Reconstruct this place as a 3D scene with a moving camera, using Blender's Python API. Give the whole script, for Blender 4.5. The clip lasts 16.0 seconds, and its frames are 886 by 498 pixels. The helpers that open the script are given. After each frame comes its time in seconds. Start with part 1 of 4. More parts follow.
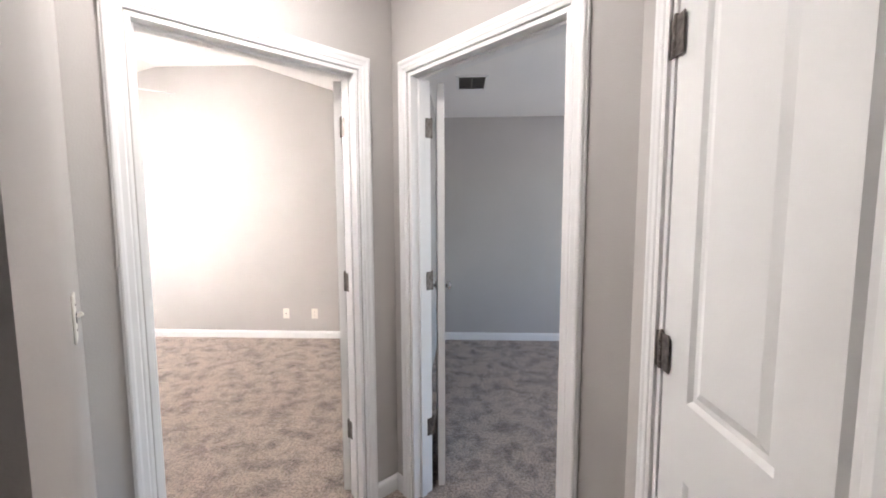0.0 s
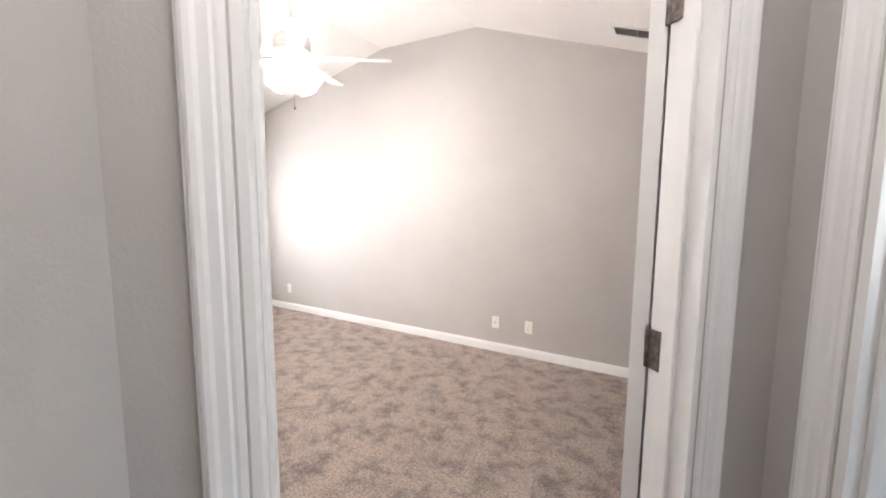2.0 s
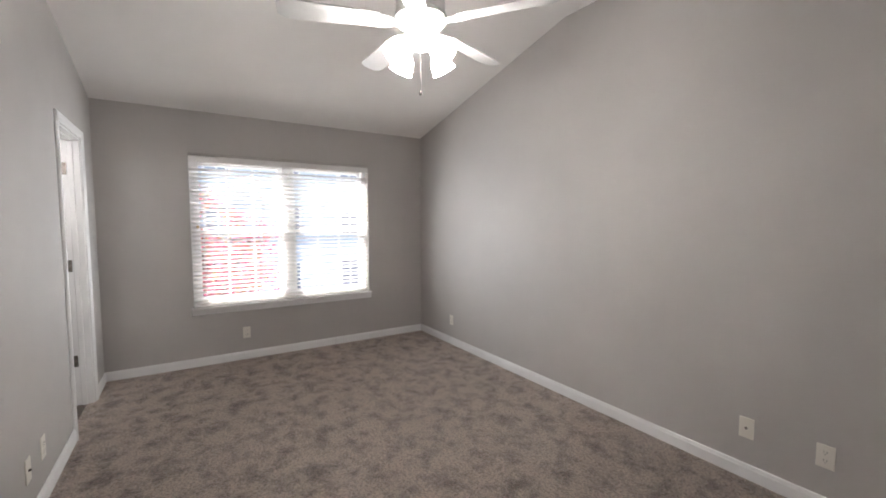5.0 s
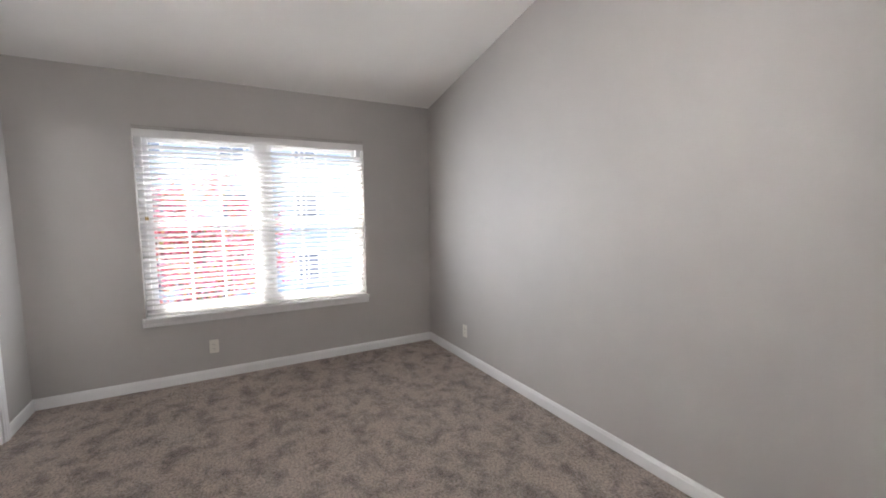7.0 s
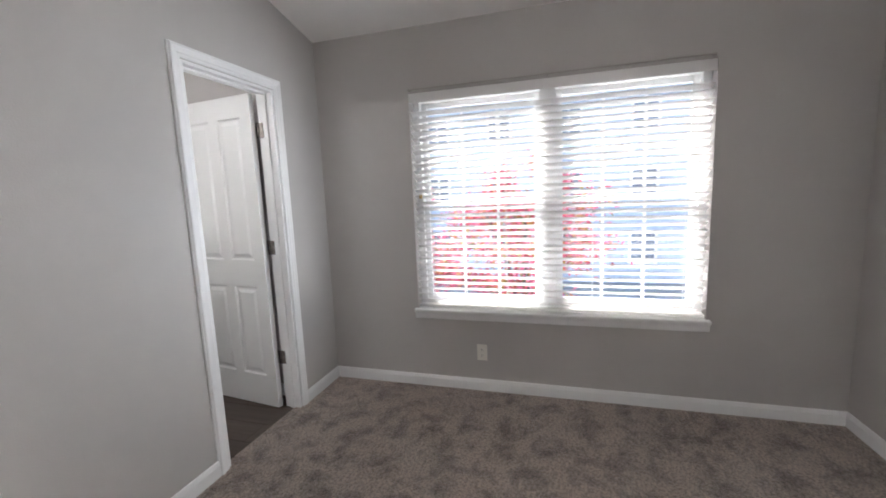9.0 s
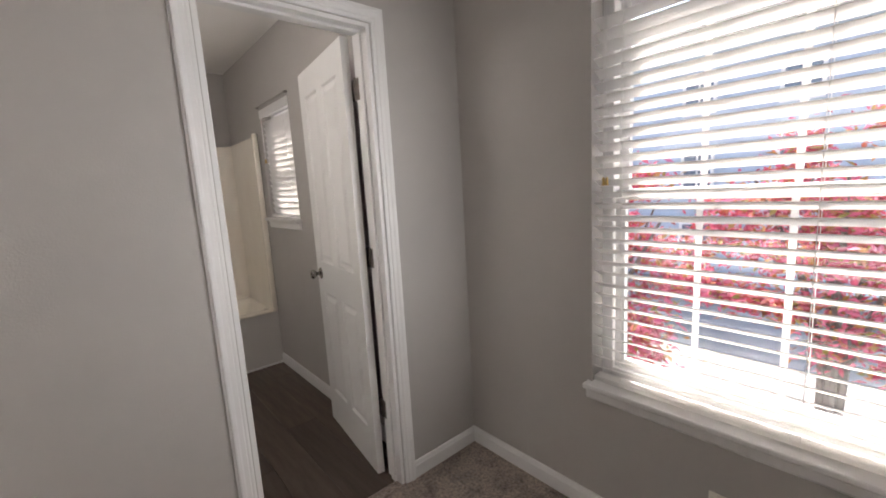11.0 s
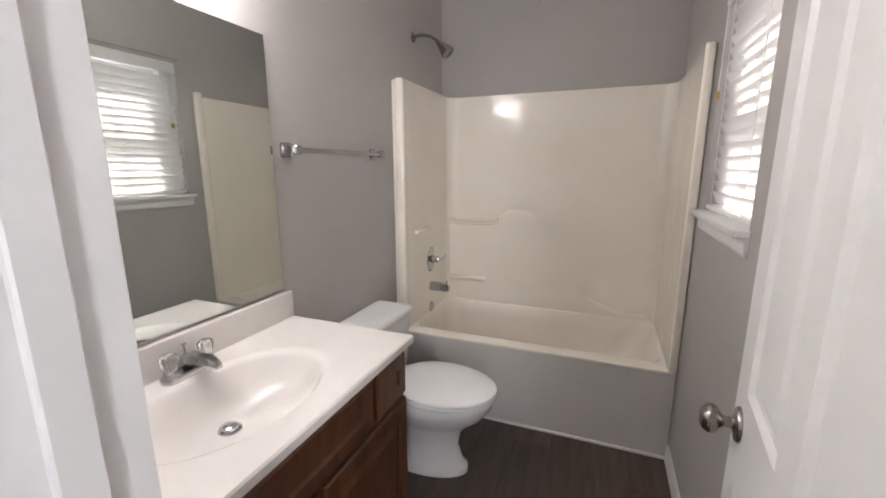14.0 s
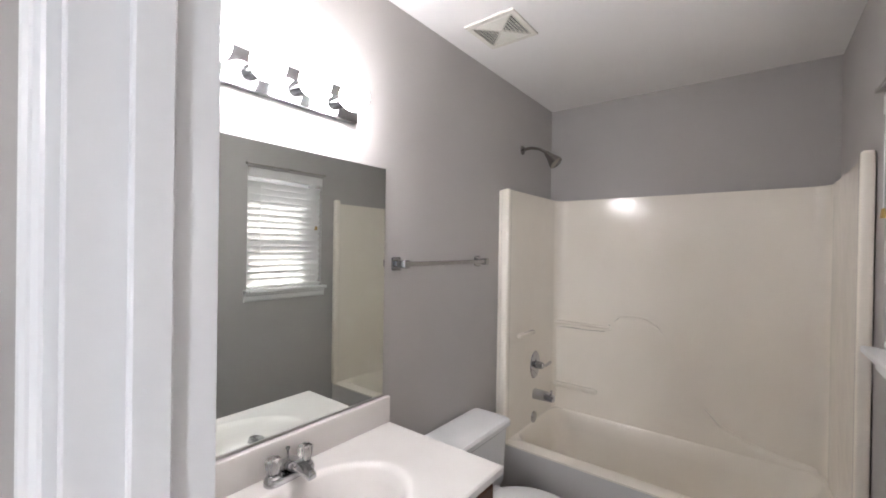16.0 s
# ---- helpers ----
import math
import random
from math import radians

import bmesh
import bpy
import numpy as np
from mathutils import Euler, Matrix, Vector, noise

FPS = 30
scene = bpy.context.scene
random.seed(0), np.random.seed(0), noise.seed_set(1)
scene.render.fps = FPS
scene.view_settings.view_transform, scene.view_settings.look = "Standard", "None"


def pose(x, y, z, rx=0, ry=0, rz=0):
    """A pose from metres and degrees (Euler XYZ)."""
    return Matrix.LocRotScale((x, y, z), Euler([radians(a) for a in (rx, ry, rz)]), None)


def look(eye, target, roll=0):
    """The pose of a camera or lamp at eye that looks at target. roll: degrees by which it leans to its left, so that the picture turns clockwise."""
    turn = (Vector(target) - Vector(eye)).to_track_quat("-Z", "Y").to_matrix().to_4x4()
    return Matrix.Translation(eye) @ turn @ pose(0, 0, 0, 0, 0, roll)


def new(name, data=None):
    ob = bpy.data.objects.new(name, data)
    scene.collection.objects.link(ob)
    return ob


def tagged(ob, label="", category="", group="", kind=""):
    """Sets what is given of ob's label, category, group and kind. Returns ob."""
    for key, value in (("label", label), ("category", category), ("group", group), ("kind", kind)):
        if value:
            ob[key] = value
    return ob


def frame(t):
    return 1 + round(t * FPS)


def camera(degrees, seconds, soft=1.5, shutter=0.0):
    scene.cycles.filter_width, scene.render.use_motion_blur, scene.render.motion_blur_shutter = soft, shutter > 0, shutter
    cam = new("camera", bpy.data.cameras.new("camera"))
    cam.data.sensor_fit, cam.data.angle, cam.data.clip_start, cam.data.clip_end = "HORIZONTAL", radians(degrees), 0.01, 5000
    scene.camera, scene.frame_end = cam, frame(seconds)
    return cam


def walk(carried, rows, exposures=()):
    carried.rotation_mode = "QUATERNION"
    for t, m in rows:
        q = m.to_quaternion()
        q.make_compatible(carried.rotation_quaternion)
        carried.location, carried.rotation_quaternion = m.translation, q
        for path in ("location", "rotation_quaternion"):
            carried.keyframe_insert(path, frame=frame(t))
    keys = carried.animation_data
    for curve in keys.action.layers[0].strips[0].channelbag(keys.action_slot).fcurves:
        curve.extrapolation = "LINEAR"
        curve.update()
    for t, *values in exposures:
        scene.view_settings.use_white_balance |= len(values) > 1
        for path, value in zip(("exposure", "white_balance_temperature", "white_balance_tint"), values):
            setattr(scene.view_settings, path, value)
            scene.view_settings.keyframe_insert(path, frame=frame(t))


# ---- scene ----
cam = camera(95.1, 16.0, 1.8)
PATH = [
    (0, (-0.368, 0.225, 1.413), (-0.459, 2.214, 1.229), -0.2),
    (0.5, (-0.446, 0.376, 1.397), (-0.855, 2.323, 1.187), -0.2),
    (1, (-0.582, 0.61, 1.394), (-1.216, 2.497, 1.168), -0.1),
    (1.5, (-0.72, 0.854, 1.373), (-1.572, 2.648, 1.131), 0.1),
    (2, (-0.876, 1.138, 1.394), (-1.882, 2.851, 1.169), 0.4),
    (2.3, (-0.969, 1.29, 1.383), (-2.059, 2.954, 1.171), 0.6),
    (2.5, (-1.04, 1.4, 1.371), (-2.179, 3.032, 1.185), 0.8),
    (3, (-1.194, 1.619, 1.403), (-2.486, 3.137, 1.247), 0.7),
    (3.5, (-1.301, 1.808, 1.392), (-2.748, 3.183, 1.271), 0.7),
    (4, (-1.361, 1.974, 1.409), (-2.938, 3.198, 1.293), 0.4),
    (4.5, (-1.37, 2.014, 1.398), (-3.029, 3.125, 1.281), 0.0),
    (7, (-2.104, 2.64, 1.413), (-3.844, 3.606, 1.217), -0.4),
    (7.5, (-2.396, 2.775, 1.427), (-4.289, 3.392, 1.236), -0.4),
    (8, (-2.703, 2.938, 1.441), (-4.677, 3.175, 1.231), -1.0),
    (8.5, (-3.012, 3.092, 1.373), (-4.987, 2.888, 1.131), -1.7),
    (11, (-4.535, 2.892, 1.369), (-5.824, 1.392, 1.07), -3.3),
    (11.5, (-4.829, 2.687, 1.348), (-5.775, 0.945, 1.082), -2.6),
    (12, (-4.989, 2.473, 1.332), (-5.535, 0.563, 1.097), -1.6),
    (12.5, (-5.073, 2.171, 1.376), (-5.24, 0.196, 1.116), -0.6),
    (13, (-5.169, 1.901, 1.37), (-4.969, -0.068, 1.08), 0.0),
    (13.5, (-5.223, 1.69, 1.391), (-4.746, -0.221, 1.044), 0.0),
    (14, (-5.229, 1.513, 1.385), (-4.507, -0.309, 0.988), -0.1),
    (14.5, (-5.25, 1.463, 1.381), (-4.322, -0.264, 0.987), -0.3),
    (15, (-5.251, 1.473, 1.39), (-4.2, -0.198, 1.069), -0.1),
    (15.5, (-5.258, 1.481, 1.449), (-4.094, -0.135, 1.27), 0.4),
    (16, (-5.283, 1.488, 1.515), (-4.06, -0.094, 1.505), 0.9),
]
EXPOSURE = [(0, 4.75, 6550, 13.5), (1.5, 4.55, 6600, 13.5), (2.5, 4.2, 6550, 13), (3.5, 3.45, 6500, 11.5), (4.5, 3.0, 6450, 11), (7.0, 3.1, 6250, 10.5), (8.5, 2.95, 6050, 9.5), (11.0, 2.4, 6850, 13.5), (12.0, 2.6, 6850, 13.5), (12.5, 3.05, 6800, 14), (13.5, 2.85, 6600, 14), (14.5, 3.25, 6350, 13.5), (16.0, 3.0, 6200, 13.5)]
walk(cam, [(t, look(eye, at, roll)) for t, eye, at, roll in PATH], EXPOSURE)

# ---- world, sun and exposure ----
world = bpy.data.worlds.new("world")
scene.world = world
world.use_nodes = True
wn = world.node_tree
sky = wn.nodes.new("ShaderNodeTexSky")
sky.sky_type = "NISHITA"
sky.sun_disc = False
sky.sun_elevation, sky.sun_rotation = radians(48), radians(235)
wn.nodes["Background"].inputs[1].default_value = 0.08
wn.links.new(sky.outputs[0], wn.nodes["Background"].inputs[0])
sun_data = bpy.data.lights.new("sun", "SUN")
sun_data.energy, sun_data.angle, sun_data.color = 2.6, radians(0.5), (1, 0.97, 0.93)
sun = new("sun", sun_data)
sun.matrix_world = look((-20, -14, 26), (0, 0, 0))


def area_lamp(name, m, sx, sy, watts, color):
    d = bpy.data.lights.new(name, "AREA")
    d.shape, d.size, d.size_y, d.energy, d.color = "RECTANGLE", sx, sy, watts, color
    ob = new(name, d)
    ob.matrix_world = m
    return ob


# extra lamps just inside the bedroom window, added to brighten the side walls like daylight
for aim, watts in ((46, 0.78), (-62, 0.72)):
    lamp = area_lamp("window_fill_lamp", look((-5.86, 3.0, 1.32), (-5.86 + math.cos(radians(aim)), 3.0 + math.sin(radians(aim)), 1.30)), 0.3, 1.3, watts, (0.93, 0.96, 1))
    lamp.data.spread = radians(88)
# unseen lamp added for daylight at the second bedroom's assumed window
area_lamp("bedroom_fill_lamp", look((3.12, 3.0, 1.4), (0, 3.0, 1.2)), 1.4, 1.3, 0.8, (0.85, 0.93, 1))

# ---- materials ----


def material(name, color, rough=0.5, metal=0.0, spec=0.5):
    m = bpy.data.materials.new(name)
    m.use_nodes = True
    b = m.node_tree.nodes["Principled BSDF"]
    b.inputs["Base Color"].default_value = (*color, 1)
    b.inputs["Roughness"].default_value = rough
    b.inputs["Metallic"].default_value = metal
    b.inputs["Specular IOR Level"].default_value = spec
    return m


def node(m, kind, **inputs):
    n = m.node_tree.nodes.new(kind)
    for key, value in inputs.items():
        n.inputs[key.replace("_", " ")].default_value = value
    return n


def bsdf(m):
    return m.node_tree.nodes["Principled BSDF"]


def noise_of(m, scale, detail=4.0, rough=0.55, stretch=None):
    co = node(m, "ShaderNodeTexCoord")
    n = node(m, "ShaderNodeTexNoise", Scale=scale, Detail=detail, Roughness=rough)
    if stretch:
        mp = node(m, "ShaderNodeMapping")
        mp.inputs["Scale"].default_value = stretch
        m.node_tree.links.new(co.outputs["Object"], mp.inputs[0])
        m.node_tree.links.new(mp.outputs[0], n.inputs["Vector"])
    else:
        m.node_tree.links.new(co.outputs["Object"], n.inputs["Vector"])
    return n


def tint(m, n, dark, light, low=0.3, high=0.7):
    r = node(m, "ShaderNodeValToRGB")
    r.color_ramp.elements[0].color, r.color_ramp.elements[1].color = (*dark, 1), (*light, 1)
    r.color_ramp.elements[0].position, r.color_ramp.elements[1].position = low, high
    m.node_tree.links.new(n.outputs[0], r.inputs[0])
    return r


def relief(m, n, strength, distance, after=None):
    b = node(m, "ShaderNodeBump", Strength=strength, Distance=distance)
    m.node_tree.links.new(n.outputs[0], b.inputs["Height"])
    if after:
        m.node_tree.links.new(after.outputs[0], b.inputs["Normal"])
    m.node_tree.links.new(b.outputs[0], bsdf(m).inputs["Normal"])
    return b


def link_color(m, n):
    m.node_tree.links.new(n.outputs[0], bsdf(m).inputs["Base Color"])


def paint(name, color, spread, rough, peel):
    m = material(name, color, rough)
    lo = tuple(c * (1 - spread) for c in color)
    hi = tuple(min(1, c * (1 + spread)) for c in color)
    link_color(m, tint(m, noise_of(m, 1.7, 5), lo, hi))
    b = relief(m, noise_of(m, 160, 2), peel, 0.002)
    relief(m, noise_of(m, 7, 3), peel * 0.4, 0.01, b)
    rr = tint(m, noise_of(m, 3.1, 4), (rough - 0.06,) * 3, (rough + 0.08,) * 3)
    m.node_tree.links.new(rr.outputs[0], bsdf(m).inputs["Roughness"])
    return m


WALL = paint("wall_paint", (0.46, 0.438, 0.42), 0.03, 0.62, 0.25)
CEIL = paint("ceiling_paint", (0.86, 0.84, 0.82), 0.02, 0.8, 0.4)
TRIM = paint("trim_paint", (0.80, 0.795, 0.79), 0.02, 0.34, 0.06)
DOORP = paint("door_paint", (0.78, 0.775, 0.765), 0.02, 0.42, 0.08)
PLASTIC = material("ivory_plastic", (0.76, 0.73, 0.66), 0.35)
SLOT = material("dark_slot", (0.03, 0.03, 0.03), 0.5)
NICKEL = material("satin_nickel", (0.33, 0.31, 0.29), 0.26, 1.0)
relief(NICKEL, noise_of(NICKEL, 220, 2), 0.06, 0.001)
HINGE = material("worn_hinge_steel", (0.34, 0.31, 0.28), 0.38, 1.0)
link_color(HINGE, tint(HINGE, noise_of(HINGE, 60, 4), (0.10, 0.085, 0.075), (0.27, 0.24, 0.22)))
CHROME = material("chrome", (0.50, 0.50, 0.51), 0.10, 1.0)
MIRROR = material("mirror_silver", (0.80, 0.84, 0.81), 0.01, 1.0)
FANW = material("fan_white", (0.66, 0.66, 0.65), 0.3)
GREYMETAL = material("grey_metal", (0.40, 0.38, 0.35), 0.4, 0.6)
BRASS = material("tassel_brass", (0.45, 0.30, 0.10), 0.4, 0.3)

CARPET = material("carpet", (0.33, 0.27, 0.23), 0.95, 0, 0.1)
# mottled shading of the trodden nap is put into the colour
pn = noise_of(CARPET, 7.0, 14, 0.72)
pn.inputs["Distortion"].default_value = 0.25
patch = tint(CARPET, pn, (0.23, 0.178, 0.150), (0.62, 0.50, 0.425), 0.365, 0.545)
# fibre colour darkens in the dips of the matching relief below
fibre = tint(CARPET, noise_of(CARPET, 75, 4, 0.75), (0.36, 0.35, 0.35), (1, 1, 1), 0.37, 0.58)
mixc = node(CARPET, "ShaderNodeMixRGB")
mixc.blend_type = "MULTIPLY"
mixc.inputs[0].default_value = 1
CARPET.node_tree.links.new(patch.outputs[0], mixc.inputs[1])
CARPET.node_tree.links.new(fibre.outputs[0], mixc.inputs[2])
link_color(CARPET, mixc)
cb = relief(CARPET, noise_of(CARPET, 75, 4, 0.75), 1.0, 0.03)
relief(CARPET, noise_of(CARPET, 8, 3), 0.5, 0.03, cb)
bsdf(CARPET).inputs["Sheen Weight"].default_value = 0.3

PLANK = material("vinyl_plank", (0.12, 0.09, 0.075), 0.42)
pg = tint(PLANK, noise_of(PLANK, 3.0, 6, 0.65, (9, 0.8, 1)), (0.045, 0.030, 0.023), (0.115, 0.083, 0.066))
oi = node(PLANK, "ShaderNodeObjectInfo")
hs = node(PLANK, "ShaderNodeHueSaturation")
mr = node(PLANK, "ShaderNodeMapRange", To_Min=0.75, To_Max=1.25)
PLANK.node_tree.links.new(oi.outputs["Random"], mr.inputs["Value"])
PLANK.node_tree.links.new(mr.outputs[0], hs.inputs["Value"])
PLANK.node_tree.links.new(pg.outputs[0], hs.inputs["Color"])
link_color(PLANK, hs)
relief(PLANK, noise_of(PLANK, 30, 4, 0.6, (9, 0.8, 1)), 0.15, 0.002)

CHERRY = material("cherry_wood", (0.13, 0.05, 0.025), 0.3)
link_color(CHERRY, tint(CHERRY, noise_of(CHERRY, 6, 6, 0.6, (6, 6, 0.7)), (0.045, 0.016, 0.007), (0.125, 0.050, 0.022)))
relief(CHERRY, noise_of(CHERRY, 60, 4, 0.6, (6, 6, 0.7)), 0.08, 0.001)
MARBLE = material("cultured_marble", (0.80, 0.765, 0.73), 0.16)
link_color(MARBLE, tint(MARBLE, noise_of(MARBLE, 4, 6), (0.77, 0.73, 0.70), (0.83, 0.80, 0.77)))
FIBREGLASS = material("cream_fibreglass", (0.79, 0.715, 0.60), 0.16)
link_color(FIBREGLASS, tint(FIBREGLASS, noise_of(FIBREGLASS, 2.2, 4), (0.84, 0.78, 0.68), (0.88, 0.825, 0.735)))
relief(FIBREGLASS, noise_of(FIBREGLASS, 4, 2), 0.22, 0.02)
# apron colour is darker and greyer than the cream fibreglass
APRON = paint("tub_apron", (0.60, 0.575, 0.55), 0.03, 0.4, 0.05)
CERAMIC = material("white_ceramic", (0.82, 0.82, 0.82), 0.08)

SLAT = material("blind_slat", (0.82, 0.81, 0.80), 0.45)
tr = node(SLAT, "ShaderNodeBsdfTranslucent", Color=(0.9, 0.88, 0.86, 1))
ms = node(SLAT, "ShaderNodeMixShader", Fac=0.35)
SLAT.node_tree.links.new(bsdf(SLAT).outputs[0], ms.inputs[1])
SLAT.node_tree.links.new(tr.outputs[0], ms.inputs[2])
SLAT.node_tree.links.new(ms.outputs[0], SLAT.node_tree.nodes["Material Output"].inputs[0])

GLASS = material("window_glass", (1, 1, 1), 0.0)
bsdf(GLASS).inputs["Transmission Weight"].default_value = 1
bsdf(GLASS).inputs["IOR"].default_value = 1.45
ACRYLIC = material("clear_acrylic", (0.98, 0.98, 0.98), 0.03)
bsdf(ACRYLIC).inputs["Transmission Weight"].default_value = 1


def glow(name, color, strength):
    m = material(name, (0.9, 0.9, 0.9), 0.3)
    bsdf(m).inputs["Emission Color"].default_value = (*color, 1)
    bsdf(m).inputs["Emission Strength"].default_value = strength
    return m


BULB = glow("vanity_bulb_glow", (1.0, 0.97, 0.955), 8.5)
SHADE = glow("frosted_shade_glow", (1.0, 0.95, 0.905), 8.5)

HALLGLOW = glow("dome_glow", (1.0, 0.96, 0.93), 2.7)

# ---- mesh tools ----


def finish(name, bm, mat, parent=None, smooth=False, m=None):
    bmesh.ops.recalc_face_normals(bm, faces=bm.faces)
    me = bpy.data.meshes.new(name)
    bm.to_mesh(me)
    bm.free()
    for k in (mat if isinstance(mat, (list, tuple)) else [mat]):
        me.materials.append(k)
    if smooth:
        me.polygons.foreach_set("use_smooth", [True] * len(me.polygons))
        me.set_sharp_from_angle(angle=radians(38))
    ob = new(name, me)
    if parent:
        ob.parent = parent
    if m is not None:
        ob.matrix_basis = m
    return ob


def empty(name, m=None):
    ob = new(name)
    ob.empty_display_size = 0.1
    if m is not None:
        ob.matrix_basis = m
    return ob


def add_box(bm, x0, x1, y0, y1, z0, z1, bevel=0.0, seg=2, m=None):
    b = bmesh.new()
    bmesh.ops.create_cube(b, size=1)
    for v in b.verts:
        v.co = (x0 + (v.co.x + 0.5) * (x1 - x0), y0 + (v.co.y + 0.5) * (y1 - y0), z0 + (v.co.z + 0.5) * (z1 - z0))
    if bevel:
        bmesh.ops.bevel(b, geom=b.edges[:], offset=bevel, segments=seg, profile=0.5, affect="EDGES")
    join(bm, b, m)


def join(bm, b, m=None):
    if m is not None:
        b.transform(m)
    me = bpy.data.meshes.new("tmp")
    b.to_mesh(me)
    b.free()
    bm.from_mesh(me)
    bpy.data.meshes.remove(me)


def add_prism(bm, pts, z0, z1, m=None):
    b = bmesh.new()
    lo = [b.verts.new((x, y, z0)) for x, y in pts]
    hi = [b.verts.new((x, y, z1)) for x, y in pts]
    b.faces.new(lo)
    b.faces.new(hi)
    n = len(pts)
    for i in range(n):
        b.faces.new((lo[i], lo[(i + 1) % n], hi[(i + 1) % n], hi[i]))
    bmesh.ops.recalc_face_normals(b, faces=b.faces)
    join(bm, b, m)


def add_lathe(bm, profile, m=None, seg=32):
    """Profile of (radius, height) turned about z."""
    b = bmesh.new()
    rings = []
    for r, z in profile:
        if r < 1e-5:
            rings.append([b.verts.new((0, 0, z))])
        else:
            rings.append([b.verts.new((r * math.cos(a), r * math.sin(a), z)) for a in (2 * math.pi * i / seg for i in range(seg))])
    for p, q in zip(rings, rings[1:]):
        for i in range(seg):
            f = [p[i % len(p)], p[(i + 1) % len(p)], q[(i + 1) % len(q)], q[i % len(q)]]
            f = list(dict.fromkeys(f))
            if len(f) > 2:
                b.faces.new(f)
    for ring in (rings[0], rings[-1]):
        if len(ring) > 2:
            b.faces.new(ring)
    bmesh.ops.recalc_face_normals(b, faces=b.faces)
    join(bm, b, m)


def add_tube(bm, pts, r, seg=12):
    b = bmesh.new()
    rings = []
    pts = [Vector(p) for p in pts]
    for i, p in enumerate(pts):
        d = (pts[min(i + 1, len(pts) - 1)] - pts[max(i - 1, 0)]).normalized()
        q = d.to_track_quat("Z", "Y")
        rings.append([b.verts.new(p + q @ Vector((r * math.cos(a), r * math.sin(a), 0))) for a in (2 * math.pi * k / seg for k in range(seg))])
    for p, q in zip(rings, rings[1:]):
        for i in range(seg):
            b.faces.new((p[i], p[(i + 1) % seg], q[(i + 1) % seg], q[i]))
    b.faces.new(rings[0])
    b.faces.new(rings[-1])
    bmesh.ops.recalc_face_normals(b, faces=b.faces)
    join(bm, b)


def add_loft(bm, rings, cap=True):
    b = bmesh.new()
    vs = [[b.verts.new(p) for p in ring] for ring in rings]
    n = len(vs[0])
    for p, q in zip(vs, vs[1:]):
        for i in range(n):
            b.faces.new((p[i], p[(i + 1) % n], q[(i + 1) % n], q[i]))
    if cap:
        if cap != "last":
            b.faces.new(vs[0])
        b.faces.new(vs[-1])
    bmesh.ops.recalc_face_normals(b, faces=b.faces)
    join(bm, b)


def line_frame(x0, y0, x1, y1):
    """Local frame: x along the line, y to its left, z up."""
    return pose(x0, y0, 0, 0, 0, math.degrees(math.atan2(y1 - y0, x1 - x0)))


def wall(name, x0, y0, x1, y1, thick, top, holes=(), cuts=(), mat=None, label=""):
    """A wall whose seen face runs from (x0, y0) to (x1, y1), with its thickness on the left; holes are (a, b, z0, z1) along it."""
    m = line_frame(x0, y0, x1, y1)
    length = math.hypot(x1 - x0, y1 - y0)
    xs = sorted({0, length, *cuts, *(v for h in holes for v in h[:2])})
    zs = sorted({0, 2.2, *(v for h in holes for v in h[2:])})
    bm = bmesh.new()
    grid = {}

    def vert(i, j, s):
        if (i, j, s) not in grid:
            p = m @ Vector((xs[i], s * thick, 0))
            z = zs[j] if j < len(zs) else (top(p.x) if callable(top) else top)
            grid[i, j, s] = bm.verts.new((p.x, p.y, z))
        return grid[i, j, s]

    def solid(i, j):
        if not (0 <= i < len(xs) - 1 and 0 <= j < len(zs)):
            return False
        cx = (xs[i] + xs[i + 1]) / 2
        cz = (zs[j] + zs[j + 1]) / 2 if j + 1 < len(zs) else 9
        return not any(a < cx < b and c < cz < d for a, b, c, d in holes)

    for i in range(len(xs) - 1):
        for j in range(len(zs)):
            if not solid(i, j):
                continue
            for s in (0, 1):
                bm.faces.new([vert(i, j, s), vert(i + 1, j, s), vert(i + 1, j + 1, s), vert(i, j + 1, s)])
            for di, dj, e in ((-1, 0, ((0, 0), (0, 1))), (1, 0, ((1, 0), (1, 1))), (0, -1, ((0, 0), (1, 0))), (0, 1, ((0, 1), (1, 1)))):
                if not solid(i + di, j + dj):
                    (a, b), (c, d) = e
                    bm.faces.new([vert(i + a, j + b, 0), vert(i + c, j + d, 0), vert(i + c, j + d, 1), vert(i + a, j + b, 1)])
    ob = finish(name, bm, mat or WALL)
    return tagged(ob, label or "warm grey painted wall with a light orange-peel texture", "wall", kind="structure")


def baseboard(x0, y0, x1, y1):
    """White baseboard on the right of the line from (x0, y0) to (x1, y1), that is on the room's side of it."""
    length = math.hypot(x1 - x0, y1 - y0)
    prof = [(0, 0), (-0.013, 0), (-0.013, 0.060), (-0.010, 0.068), (-0.009, 0.075), (-0.005, 0.082), (0, 0.082)]
    bm = bmesh.new()
    add_loft(bm, [[(x, y, z) for y, z in prof] for x in (0, length)])
    ob = finish("baseboard", bm, TRIM, m=line_frame(x0, y0, x1, y1))
    return tagged(ob, "white painted moulded baseboard along the wall", "baseboard", kind="structure")


CASING = [(0.004, 0), (0.004, 0.009), (0.012, 0.011), (0.018, 0.010), (0.022, 0.014), (0.036, 0.015), (0.042, 0.018), (0.050, 0.019), (0.055, 0.017), (0.058, 0.010), (0.062, 0.010), (0.062, 0)]


